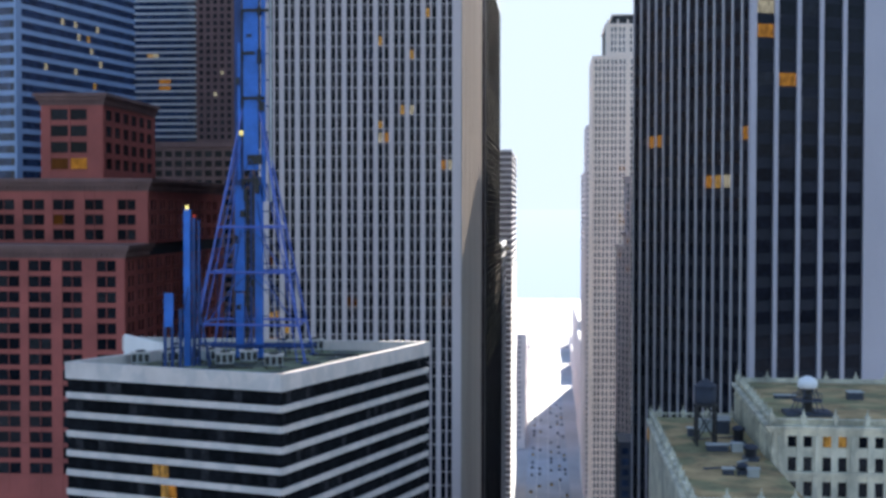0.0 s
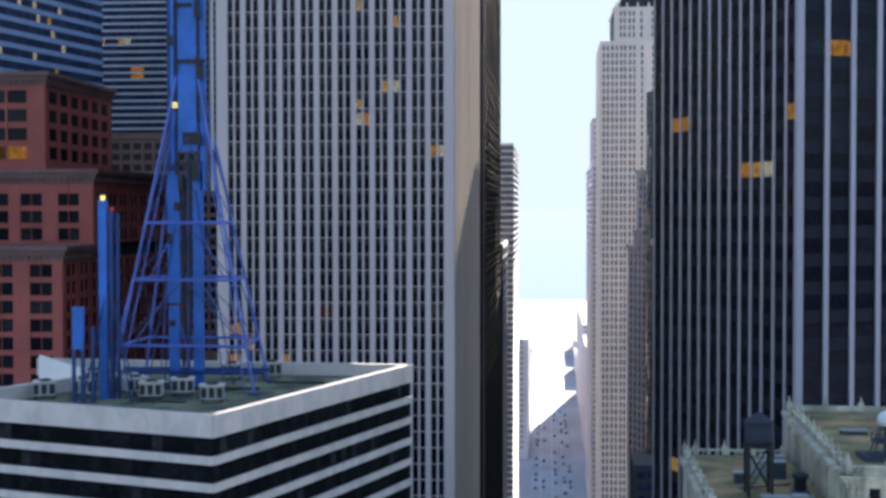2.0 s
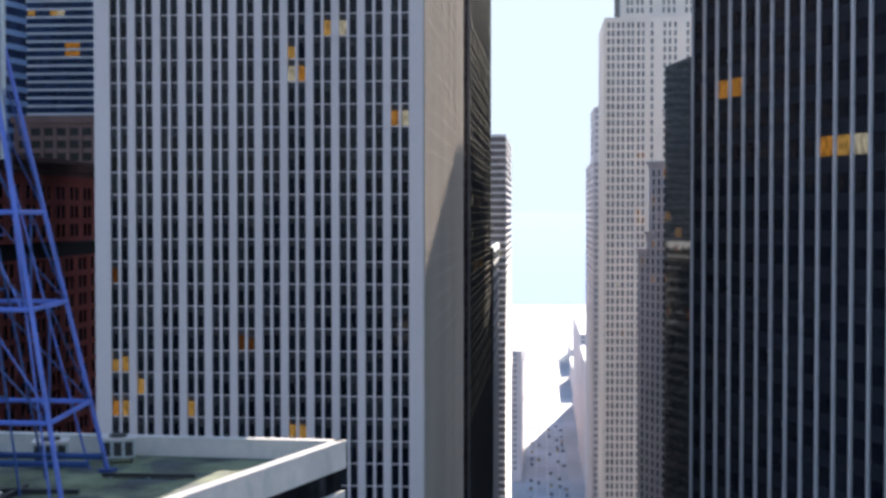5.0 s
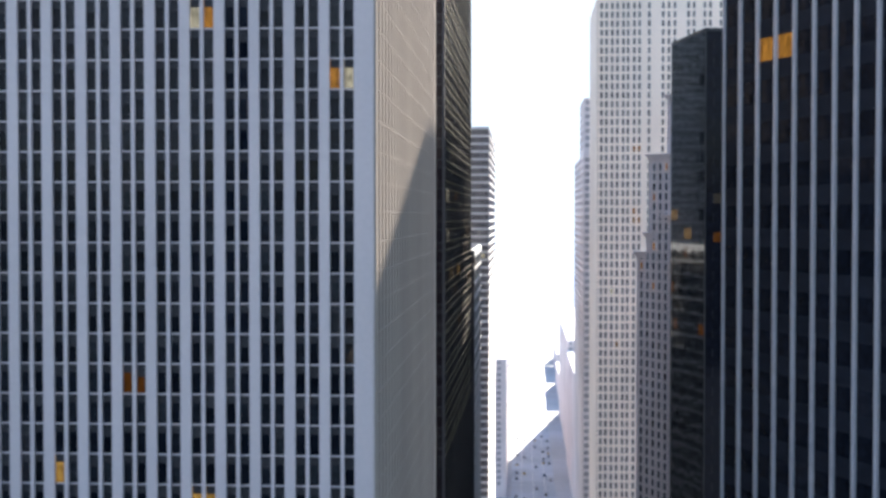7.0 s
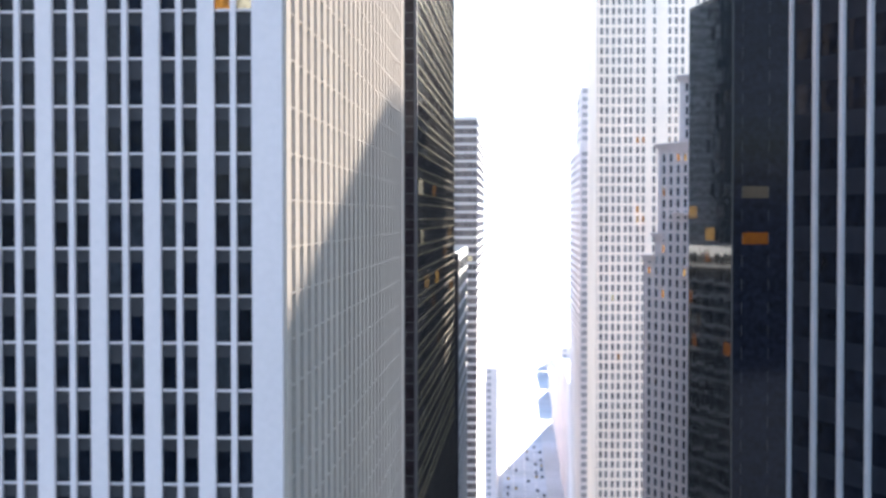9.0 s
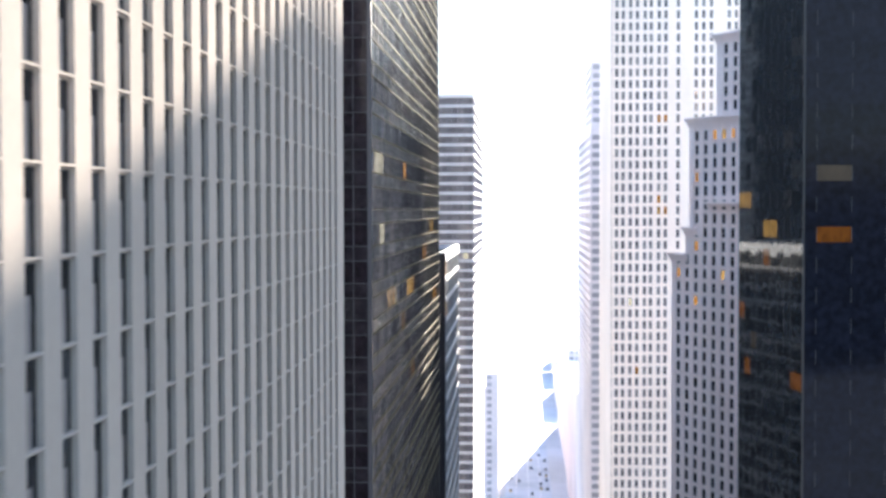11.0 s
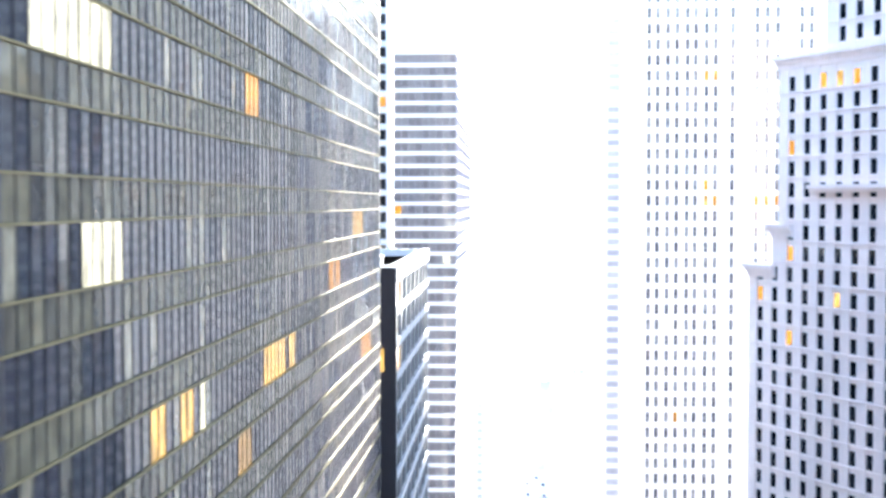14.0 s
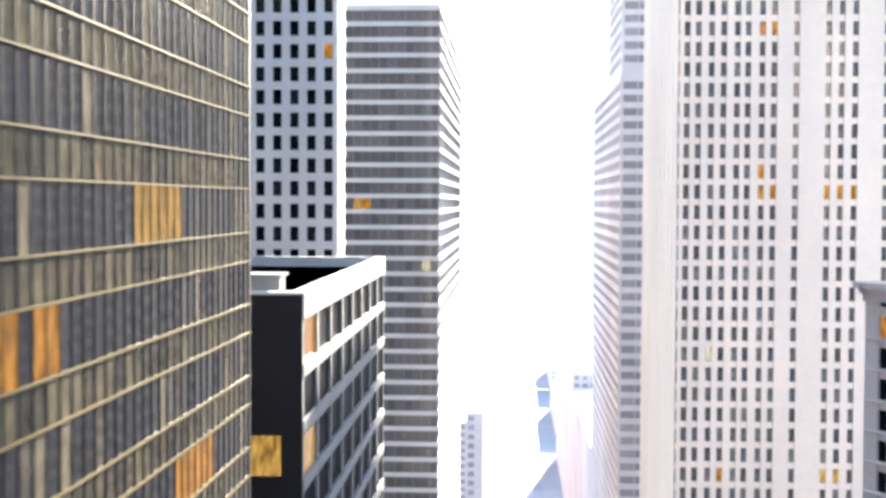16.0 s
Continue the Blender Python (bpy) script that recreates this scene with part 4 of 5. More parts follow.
def roof_units():
    first = None
    spots = [(-48.5, 231.0, 10), (-54.7, 238.0, 14), (-58.0, 233.5, 8), (-64.7, 242.5, 20), (-68.8, 236.0, 12), (-73.5, 233.0, 16), (-46.0, 259.0, 15), (-52.0, 256.5, 15), (-71.0, 246.0, 30), (-62.0, 238.5, 40)]
    for x, y, turn in spots:
        if first is None:
            u = thing("air_conditioner", 0, 0, 0, "pale metal air-conditioning unit on a low stand", "air conditioner", "rooftop units")
            box = part("housing", box_mesh("housing", [abox(-1.6, 1.6, -1.2, 1.2, 0.6, 2.4)], M_GALV), u)
            cap = part("cap", box_mesh("cap", [abox(-1.75, 1.75, -1.35, 1.35, 2.4, 2.6)], M_PARAPET), u)
            part("fan_guard", mesh_of("fan_guard", *lathe([(0.9, 2.6), (0.85, 2.85), (0.3, 2.95)], 0, 0, 14), M_BLACK), cap, "round black fan guard")
            for a in (-1.1, 0.0, 1.1):
                part("louvre", box_mesh("louvre", [abox(a - 0.38, a + 0.38, -1.24, -1.2, 0.8, 2.2)], M_BLACK), box, "dark louvre")
            for a, b in ((-1.4, -1), (1.2, -1), (-1.4, 0.8), (1.2, 0.8)):
                part("foot", box_mesh("foot", [abox(a, a + 0.2, b, b + 0.2, 0, 0.6)], M_BLACK), u)
            first = u
            u.matrix_basis = pose(x, y, ROOF, 0, 0, turn)
        else:
            copy_thing(first, pose(x, y, ROOF, 0, 0, turn))
    for x0, x1, y0, y1, h in ((-62.0, -44.5, 243.2, 243.7, 0.5), (-70.5, -58.0, 247.8, 248.2, 0.4), (-50.6, -50.1, 232.0, 246.0, 0.4), (-66.0, -65.6, 236.0, 247.5, 0.4), (-45.0, -36.0, 251.0, 251.4, 0.45), (-60.0, -52.0, 229.6, 230.0, 0.35)):
        c = thing("cable_tray", (x0 + x1) / 2, (y0 + y1) / 2, ROOF, "dark cable tray laid across the gravel roof", "cable tray", "roof cable trays")
        part("channel", box_mesh("channel", [abox(x0, x1, y0, y1, ROOF + 0.12, ROOF + h)], M_BLACK), c)
        for k in range(3):
            xm, ym = x0 + (x1 - x0) * (0.1 + 0.4 * k), y0 + (y1 - y0) * (0.1 + 0.4 * k)
            part("foot", box_mesh("foot", [abox(xm - 0.15, xm + 0.15, ym - 0.15, ym + 0.15, ROOF, ROOF + 0.12)], M_GALV), c)
    w = thing("wind_screen", -80.5, 247, ROOF, "white sloping sheet screen at the roof edge", "screen")
    a = Face((-87.2, 265.8), (-71.6, 245.4))
    part("sheet", box_mesh("sheet", [a.box(0, a.w, -0.25, 0.25, ROOF - 3, ROOF + 2.6)], M_WHITE), w)
    for k in range(4):
        part("post", box_mesh("post", [a.box(2 + 8 * k, 2.3 + 8 * k, -0.55, -0.25, ROOF, ROOF + 2.2)], M_GALV), w)


# ---------------------------------------------------------------- red granite block with a penthouse
def red_block():
    own = thing("red_granite_block", -135, 395, 0, "red granite office block with dark cornices and a penthouse", "building")
    tiers = [(-190.0, -112.2, 342.0, 450.0, 0, H(-9.3), 4.2), (-190.0, -112.2, 363.0, 448.0, H(-9.3), H(9.0), 4.25), (-151.3, -132.3, 384.0, 436.0, H(9.0), H(35.0), 4.9)]
    for i, (x0, x1, y0, y1, z0, z1, fl) in enumerate(tiers):
        pts = [(x0, y0), (x1, y0), (x1, y1), (x0, y1)]
        body(own, pts, z0, z1 - 0.4, inset=0.6)
        yb = 363.4 if i == 0 else y1
        for s, (o, za, zb) in enumerate(((1.9, -0.9, 0.2), (1.2, -2.0, -0.9), (0.5, -3.4, -2.0))):
            part("cornice", mesh_of("cornice", *prism([(x0 - o, y0 - o), (x1 + o, y0 - o), (x1 + o, yb), (x0 - o, yb)], z1 + za, z1 + zb), M_REDDK), own)
        f, g = Face((x0, y0), (x1, y0)), Face((x1, y0), (x1, y1))
        den = [fc.box(0.6 + 1.5 * k, 1.3 + 1.5 * k, 0.5, 1.0, z1 - 2.9, z1 - 2.05) for fc, n in ((f, int(f.w / 1.5) - 1), (g, int((yb - y0) / 1.5) - 1)) for k in range(n)]
        part("dentils", box_mesh("dentils", den, M_REDDK), own, "row of small stone blocks under the cornice", "stuff")
        if i == 2:
            cols = [(3.0, 8.4), (9.0, 14.2)]
        else:
            cols, u = [], f.w - (2.25 if i == 0 else 3.45)
            widths = [5.3, 5.5, 6.3, 6.4, 6.2, 6.2, 6.2, 6.2]
            for w in widths:
                cols.insert(0, (u - w, u))
                u -= w + (4.0 if len(cols) == 1 else 3.0 if len(cols) == 2 else 2.4)
        split = [q for a, b in cols for q in ((a, (a + b) / 2 - 0.06), ((a + b) / 2 + 0.06, b))] if i < 2 else cols
        rows = levels(H(-13.3) if i == 0 else H(3.2) if i == 1 else H(25.6), fl, 2.95 if i < 2 else 3.3, max(z0 + 0.4, H(-75)), z1 - 3.5)
        facade(own, f, split, rows, z0, z1 - 3.4, M_RED, M_RED, G_DARK, G_DARKJ, 0.2, 0.12, [(12.5, H(14.3), L_AMBER), (5, H(14.3), L_DIM)] if i == 2 else [(f.w - 28, H(-1.6), L_DIM)] if i == 1 else [], (f.w - 45, f.w, H(-45), H(35)), names=("pier", "spandrel", "pane"), pane_d=-0.15)
        sill = unit_box("sill", f.w - 0.1, 0.3, 0.25, M_RED)
        for r in rows:
            part("sill", sill, own, at=f.at(f.w / 2, 0.2, r[0] - 0.15))
        n = int((g.w - 5) / 8.7 * 2)
        facade(own, g, [(2.6 + 8.7 * (k // 2) + 3.1 * (k % 2), 5.5 + 8.7 * (k // 2) + 3.1 * (k % 2)) for k in range(n)] if i < 2 else even(g.w, 2.4, 8.1, 6.0, 6), rows, z0, z1 - 3.4, M_RED, M_RED, G_DARK, G_DARKJ, 0.2, 0.12, names=("pier", "spandrel", "pane"), pane_d=-0.2)


def band_tower(name, label, corner_a, corner_b, depth, z1, fl, band, mat, gl, glj, lit=(), near=None, split=3.0, zline=0.0):
    """A tower whose facade from a to b carries level bands; it runs back by depth."""
    a, b = Vector(corner_a), Vector(corner_b)
    d = (b - a).normalized()
    n = Vector((-d.y, d.x))
    c, e = b + n * depth, a + n * depth
    own = thing(name, *((a + b + c + e) / 4), 0, label, "skyscraper")
    body(own, [tuple(a), tuple(b), tuple(c), tuple(e)], 0, z1 - 0.6)
    part("roof", mesh_of("roof", *prism([tuple(a), tuple(b), tuple(c), tuple(e)], z1 - 0.6, z1), mat), own)
    rows = levels(H(zline), fl, fl - band, H(-70), z1 - 1)
    for i, (p, q) in enumerate(((a, b), (b, c), (e, a))):
        f = Face(tuple(p), tuple(q))
        k = int((f.w - 0.4) / split)
        facade(own, f, even(f.w, 0.2, split, split - 0.08, k), rows, 0, z1 - 0.62, M_BLACK, mat, gl, glj, -0.08, 0.35, lit if i == 0 else (), near if i == 0 else None, names=("mullion", "floor_band", "pane"), pane_d=-0.15)
    return own


def west_background():
    blue = band_tower("blue_tower", "slate-blue banded office tower with scattered lit windows", (-210.9, 509), (-190, 596), 60, H(112), 5.0, 2.0, M_BLUECLAD, G_BLUE, G_BLUEJ,
               [(u + 12.3, H(z), m) for u, z, m in ((30, 82, L_PALE), (33, 77, L_PALE), (40, 73, L_GOLD), (46, 78, L_PALE), (43, 70, L_PALE), (49, 66, L_PALE), (30, 60, L_PALE), (45, 57, L_GOLD), (20, 80, L_PALE), (8, 58, L_PALE), (8, 44, L_PALE))], (0, 90, H(30), H(90)), 2.4, 1.0)
    f = Face((-210.9, 509), (-190, 596))
    part("corner_pier", box_mesh("corner_pier", [f.box(-0.4, 3.4, -0.3, 0.6, 0, H(111.3))], M_BLUECLAD), blue, "solid pale blue corner pier")
    band_tower("white_striped_tower", "dark tower with narrow white floor bands", (-222, 640), (-172.7, 640), 50, H(125), 3.2, 0.95, M_STRIPE, G_BLUE, G_BLUEJ,
               [(26, H(76), L_GOLD), (30, H(76), L_PALE), (33, H(64), L_AMBER), (36, H(64), L_AMBER), (33, H(61), L_AMBER), (36, H(61), L_AMBER), (18, H(76), L_GOLD)], (15, 50, H(40), H(100)), 3.0, 1.2)
    own = thing("brown_tower", -150, 640, 0, "dark brown stone tower with a grid of windows", "skyscraper")
    # east end is added out of sight to keep sun off the red block
    x0, x1, y0, y1, top = -168.0, -48.0, 622.0, 670.0, H(125)
    body(own, [(x0, y0), (x1, y0), (x1, y1), (x0, y1)], 0, top)
    f = Face((x0, y0), (x1, y0))
    facade(own, f, even(f.w, 1.5, 3.4, 1.9, 13), levels(H(30), 3.4, 2.1, H(-60), top - 1), 0, top, M_BROWN, M_BROWN, G_DARK, G_DARKJ, 0.3, 0.15, [(14, H(66), L_PALE), (8.5, H(55), L_PALE)], (0, 25, H(30), H(100)), names=("pier", "spandrel", "pane"))
    own = thing("brown_office_block", -150, 585, 0, "brown stone office block with a pale roof edge", "building")
    # likewise lengthened eastward, unseen behind the pale tower, as a sun block
    x0, x1, y0, y1, top = -180.0, -76.0, 560.0, 612.0, H(30)
    body(own, [(x0, y0), (x1, y0), (x1, y1), (x0, y1)], 0, top - 2)
    part("cornice", mesh_of("cornice", *prism([(x0 - 1, y0 - 1), (x1 + 1, y0 - 1), (x1 + 1, y1), (x0 - 1, y1)], top - 2.4, top), M_REDDK), own)
    f = Face((x0, y0), (x1, y0))
    facade(own, f, even(f.w, 1.5, 4.4, 3.2, 15), levels(top - 4, 4.2, 2.6, H(-60), top - 3), 0, top - 2.4, M_REDDK, M_REDDK, G_DARK, G_DARKJ, 0.3, 0.15, (), (10, 45, H(-20), top), names=("pier", "spandrel", "pane"))


# ---------------------------------------------------------------- classical block with roof terrace and annex
def classical_block():
    own = thing("classical_block", 65, 258, 0, "grey limestone classical block with balustrade and flat roof", "building")
    A, B = (39.3, 231.5), (41.4, 287.5)
    top = H(-36.0)
    Rr, Rb = (95.0, 229.5), (97.1, 285.5)
    pts = [A, Rr, Rb, B]
    body(own, pts, 0, top - 1.2, inset=0.5)
    part("roof_deck", mesh_of("roof_deck", *prism([(40.3, 232.4), (94, 230.4), (96.0, 284.5), (42.4, 286.5)], top - 1.2, top - 0.8), M_BROWNROOF), own, "weathered brown roof deck")
    f, g = Face(A, Rr), Face(B, A)
    for face in (f, g):
        for d0, za, zb in ((1.1, -1.7, -1.2), (0.7, -2.3, -1.7), (0.35, -3.0, -2.3), (0.5, -10.2, -9.7), (0.8, -9.7, -9.2)):
            part("cornice", box_mesh("cornice", [face.box(-d0, face.w + d0, -0.5, d0, top + za, top + zb)], M_STONE), own)
        part("rail", box_mesh("rail", [face.box(0, face.w, -0.4, 0.25, top - 0.25, top)], M_STONE), own)
        part("parapet_panel", box_mesh("parapet_panel", [face.box(0.1, face.w - 0.1, -0.42, -0.3, top - 1.2, top - 0.26)], M_STONE), own)
        me = box_mesh("baluster", [abox(-0.14, 0.14, -0.14, 0.14, 0, 0.95)], M_STONE)
        n = int(face.w / 0.9)
        for k in range(min(n, 60)):
            part("baluster", me, own, at=face.at(0.4 + k * 0.9, -0.1, top - 1.2))
        post = box_mesh("post", [abox(-0.4, 0.4, -0.4, 0.4, 0, 1.5), abox(-0.5, 0.5, -0.5, 0.5, 1.5, 1.7), abox(-0.18, 0.18, -0.18, 0.18, 1.7, 2.3), abox(-0.07, 0.07, -0.07, 0.07, 2.3, 2.9)], M_STONE)
        for k in range(int(face.w / 5.4) + 1):
            part("post", post, own, "stone post with a finial" if k == 0 else "", at=face.at(0.1 + k * 5.4, -0.1, top - 1.2))
    back = Face(Rb, B)
    part("rail", box_mesh("rail", [back.box(0, back.w, -0.4, 0.25, top - 1.2, top)], M_STONE), own)
    for k in range(8):
        part("post", post, own, at=back.at(back.w - 0.2 - k * 6.2, -0.1, top - 1.2))
    xs = [3.55, 6.2, 9.45, 12.1, 15.6, 18.3, 21.8, 24.4, 28, 30.6, 34, 36.7]
    cols = [(x - 0.75, x + 0.75) for x in xs]
    rows = [(H(-54.0), H(-51.4)), (H(-49.6), H(-47.0)), (H(-45.4), H(-42.7)), (H(-41.0), H(-38.4))]
    facade(own, f, cols, rows, 0, top - 3.0, M_STONE, M_STONE, G_DARK, G_DARKJ, 0.25, 0.1, [(9.45, H(-40.5), L_GOLD), (12.1, H(-40.5), L_GOLD)], (0, 60, H(-70), top), names=("pier", "wall_band", "pane"))
    facade(own, g, even(g.w, 2.2, 3.1, 1.5, 18), rows, 0, top - 3.0, M_STONE, M_STONE, G_DARK, G_DARKJ, 0.25, 0.1, (), (0, 60, H(-70), top), names=("pier", "wall_band", "pane"))
    hood = bm_arch(0.75, 1.0, 0.35)
    for x in xs:
        part("window_hood", hood, own, at=f.at(x, 0.25, H(-38.4)))
    pil = box_mesh("pilaster", [abox(-0.4, 0.4, -0.2, 0.2, H(-45.6), top - 3.0), abox(-0.55, 0.55, -0.28, 0.28, top - 3.9, top - 3.3)], M_STONE)
    for k in range(18):
        part("pilaster", pil, own, at=g.at(1.2 + 3.1 * k, 0.42, 0))
    for x in (1.6, 7.8, 13.85, 20.0, 26.2, 32.3):
        part("pilaster", pil, own, at=f.at(x, 0.42, 0))
    # lower annex
    own = thing("classical_annex", 36, 240, 0, "lower limestone annex with a balustrade and brown roof", "building")
    top = H(-42.6)
    P1, P2, P3, P4 = (21.8, 196.0), (39.2, 196.0), (39.2, 279.5), (22.2, 279.5)
    body(own, [P1, P2, P3, P4], 0, top - 1.3, inset=0.5)
    part("roof_deck", mesh_of("roof_deck", *prism([(22.6, 197), (39.2, 197), (39.2, 279), (22.9, 279)], top - 1.3, top - 0.9), M_BROWNROOF), own, "weathered brown roof deck")
    for face in (Face(P4, P1), Face(P1, P2), Face(P3, P4)):
        for d0, za, zb in ((0.9, -1.9, -1.3), (0.5, -2.9, -1.9)):
            part("cornice", box_mesh("cornice", [face.box(0, face.w, -0.5, d0, top + za, top + zb)], M_STONE), own)
        part("rail", box_mesh("rail", [face.box(0, face.w, -0.4, 0.25, top - 0.3, top)], M_STONE), own)
        n = int(face.w / 1.1)
        for k in range(n):
            part("baluster", me, own, at=face.at(0.5 + k * 1.1, -0.1, top - 1.25))
        for k in range(int(face.w / 5.0) + 1):
            part("post", post, own, at=face.at(0.1 + k * 5.0, -0.1, top - 1.3))
    for face in (Face(P4, P1), Face(P1, P2)):
        facade(own, face, even(face.w, 1.8, 3.2, 1.5, int(face.w / 3.2) - 1), [(H(-62), H(-59)), (H(-56), H(-53)), (H(-50), H(-47.4))], 0, top - 2.9, M_STONE, M_STONE, G_DARK, G_DARKJ, 0.25, 0.1, names=("pier", "wall_band", "pane"), pieces=False)


def bm_arch(w, h, d):
    """A half-round hood over a window."""
    bm = bmesh.new()
    outer, inner = [], []
    for k in range(9):
        a = math.pi * k / 8
        outer.append((math.cos(a) * (w + 0.3), math.sin(a) * h))
        inner.append((math.cos(a) * w * 0.95, math.sin(a) * h * 0.7))
    for k in range(8):
        q = [outer[k], outer[k + 1], inner[k + 1], inner[k]]
        v0 = [bm.verts.new((x, -d / 2, z)) for x, z in q]
        v1 = [bm.verts.new((x, d / 2, z)) for x, z in q]
        bm.faces.new(v0[::-1])
        bm.faces.new(v1)
        for i in range(4):
            bm.faces.new((v0[i], v0[(i + 1) % 4], v1[(i + 1) % 4], v1[i]))
    bmesh.ops.recalc_face_normals(bm, faces=bm.faces)
    m = bpy.data.meshes.new("window_hood")
    bm.to_mesh(m)
    bm.free()
    m.materials.append(M_STONE)
    return m


def lathe(profile, x, y, n=20):
    """Verts and faces of a turned shape from (radius, height) pairs."""
    v, f = [], []
    for r, z in profile:
        for k in range(n):
            a = 2 * math.pi * k / n
            v.append((x + r * math.cos(a), y + r * math.sin(a), z))
    for i in range(len(profile) - 1):
        for k in range(n):
            f.append((i * n + k, i * n + (k + 1) % n, (i + 1) * n + (k + 1) % n, (i + 1) * n + k))
    f += [tuple(reversed(range(n))), tuple(range((len(profile) - 1) * n, len(profile) * n))]
    return v, f


def east_roofs():
    x, y, z = 29.8, 247.0, H(-43.5)
    own = thing("water_tank", x, y, z, "dark wooden rooftop water tank on a steel stand", "water tank")
    barrel = part("barrel", mesh_of("barrel", *lathe([(2.0, z + 7.6), (2.08, z + 8.2), (2.05, z + 10.8)], x, y), M_WOOD, True), own)
    part("lid", mesh_of("lid", *lathe([(2.2, z + 10.8), (2.1, z + 11.1), (0.15, z + 12.4)], x, y), M_WOOD), barrel, "low conical lid")
    part("platform", mesh_of("platform", *lathe([(2.4, z + 7.2), (2.4, z + 7.6)], x, y, 8), M_BLACK), own)
    for dx, dy in ((-1.7, -1.7), (1.7, -1.7), (1.7, 1.7), (-1.7, 1.7)):
        part("leg", box_mesh("leg", [abox(x + dx - 0.22, x + dx + 0.22, y + dy - 0.22, y + dy + 0.22, z, z + 7.2)], M_BLACK), own)
    for a, b in (((-1.7, -1.7), (1.7, -1.7)), ((1.7, -1.7), (1.7, 1.7)), ((1.7, 1.7), (-1.7, 1.7)), ((-1.7, 1.7), (-1.7, -1.7))):
        part("brace", bars([((x + a[0], y + a[1], z + 0.8), (x + b[0], y + b[1], z + 6.8)), ((x + b[0], y + b[1], z + 0.8), (x + a[0], y + a[1], z + 6.8))], 0.12, M_BLACK, "brace", 5), own)
    z = H(-36.8)
    x, y = 47.2, 240.5
    own = thing("roof_dome", x, y, z, "white dome on a dark drum stand", "dome")
    shell = part("shell", mesh_of("shell", *lathe([(1.5, z + 4.9), (1.75, z + 5.15), (1.75, z + 6.0), (1.45, z + 6.6), (0.85, z + 6.95), (0.4, z + 7.08), (0.05, z + 7.1)], x, y), M_DOME, True), own)
    part("drum", mesh_of("drum", *lathe([(0.9, z), (0.9, z + 4.9)], x, y), M_BLACK), own)
    for k in range(6):
        a = 2 * math.pi * k / 6
        part("strut", bars([((x + 3.2 * math.cos(a), y + 3.2 * math.sin(a), z), (x + 1.4 * math.cos(a), y + 1.4 * math.sin(a), z + 4.9))], 0.12, M_SLATE, "strut", 5), own)
    part("walkway", mesh_of("walkway", *lathe([(2.7, z + 2.6), (2.7, z + 2.85)], x, y, 12), M_SLATE), own, "dark ring walkway round the stand")
    part("handrail", bars([((x + 2.6 * math.cos(k * math.pi / 6), y + 2.6 * math.sin(k * math.pi / 6), z + 3.9), (x + 2.6 * math.cos((k + 1) * math.pi / 6), y + 2.6 * math.sin((k + 1) * math.pi / 6), z + 3.9)) for k in range(12)], 0.06, M_SLATE, "handrail", 5), own)
    for k in range(12):
        a = k * math.pi / 6
        part("rail_post", bars([((x + 2.6 * math.cos(a), y + 2.6 * math.sin(a), z + 2.85), (x + 2.6 * math.cos(a), y + 2.6 * math.sin(a), z + 3.9))], 0.05, M_SLATE, "rail_post", 5), own)
    part("base", box_mesh("base", [abox(x - 4.0, x + 4.2, y - 2.0, y + 3.4, z, z + 0.7)], M_SLATE), own, "dark low plant base")
    z = H(-43.5)
    for x, y, sx, sy, h, m in ((35.6, 268.5, 1.6, 1.0, 1.8, M_GALV), (31.2, 240.5, 1.9, 0.9, 1.1, M_SLATE), (34.6, 240.0, 1.0, 0.9, 1.4, M_GALV), (30.2, 219.0, 0.9, 0.7, 0.9, M_SLATE), (34.0, 217.0, 0.9, 0.7, 1.3, M_GALV), (31.8, 262.0, 1.6, 0.8, 2.2, M_GALV), (34.6, 259.5, 1.3, 0.9, 2.6, M_SLATE), (28.6, 256.0, 1.1, 0.7, 1.5, M_SLATE)):
        u = thing("plant_housing", x, y, z, "dark metal rooftop plant housing" if m is M_SLATE else "pale metal rooftop plant housing", "roof unit", "annex roof plant")
        box = part("housing", box_mesh("housing", [abox(x - sx, x + sx, y - sy, y + sy, z, z + h)], m), u)
        part("cap", box_mesh("cap", [abox(x - sx - 0.15, x + sx + 0.15, y - sy - 0.15, y + sy + 0.15, z + h, z + h + 0.2)], M_GALV), u)


FANS = ((36.0, 247.5, 1.15, 2.6), (35.8, 231.5, 1.25, 2.0), (32.6, 219.0, 0.9, 1.1))


def roof_fans():
    z = H(-43.5)
    for x, y, r, h in FANS:
        u = thing("roof_fan", x, y, z, "dark round rooftop extract fan on a square curb", "roof fan", "annex roof fans")
        part("curb", box_mesh("curb", [abox(x - r, x + r, y - r, y + r, z, z + 0.7)], M_SLATE), u)
        part("drum", mesh_of("drum", *lathe([(r * 0.8, z + 0.7), (r * 0.8, z + h), (r * 1.05, z + h), (r * 1.05, z + h + 0.5), (r * 0.6, z + h + 0.8), (0.1, z + h + 0.95)], x, y, 16), M_WOOD, True), u)


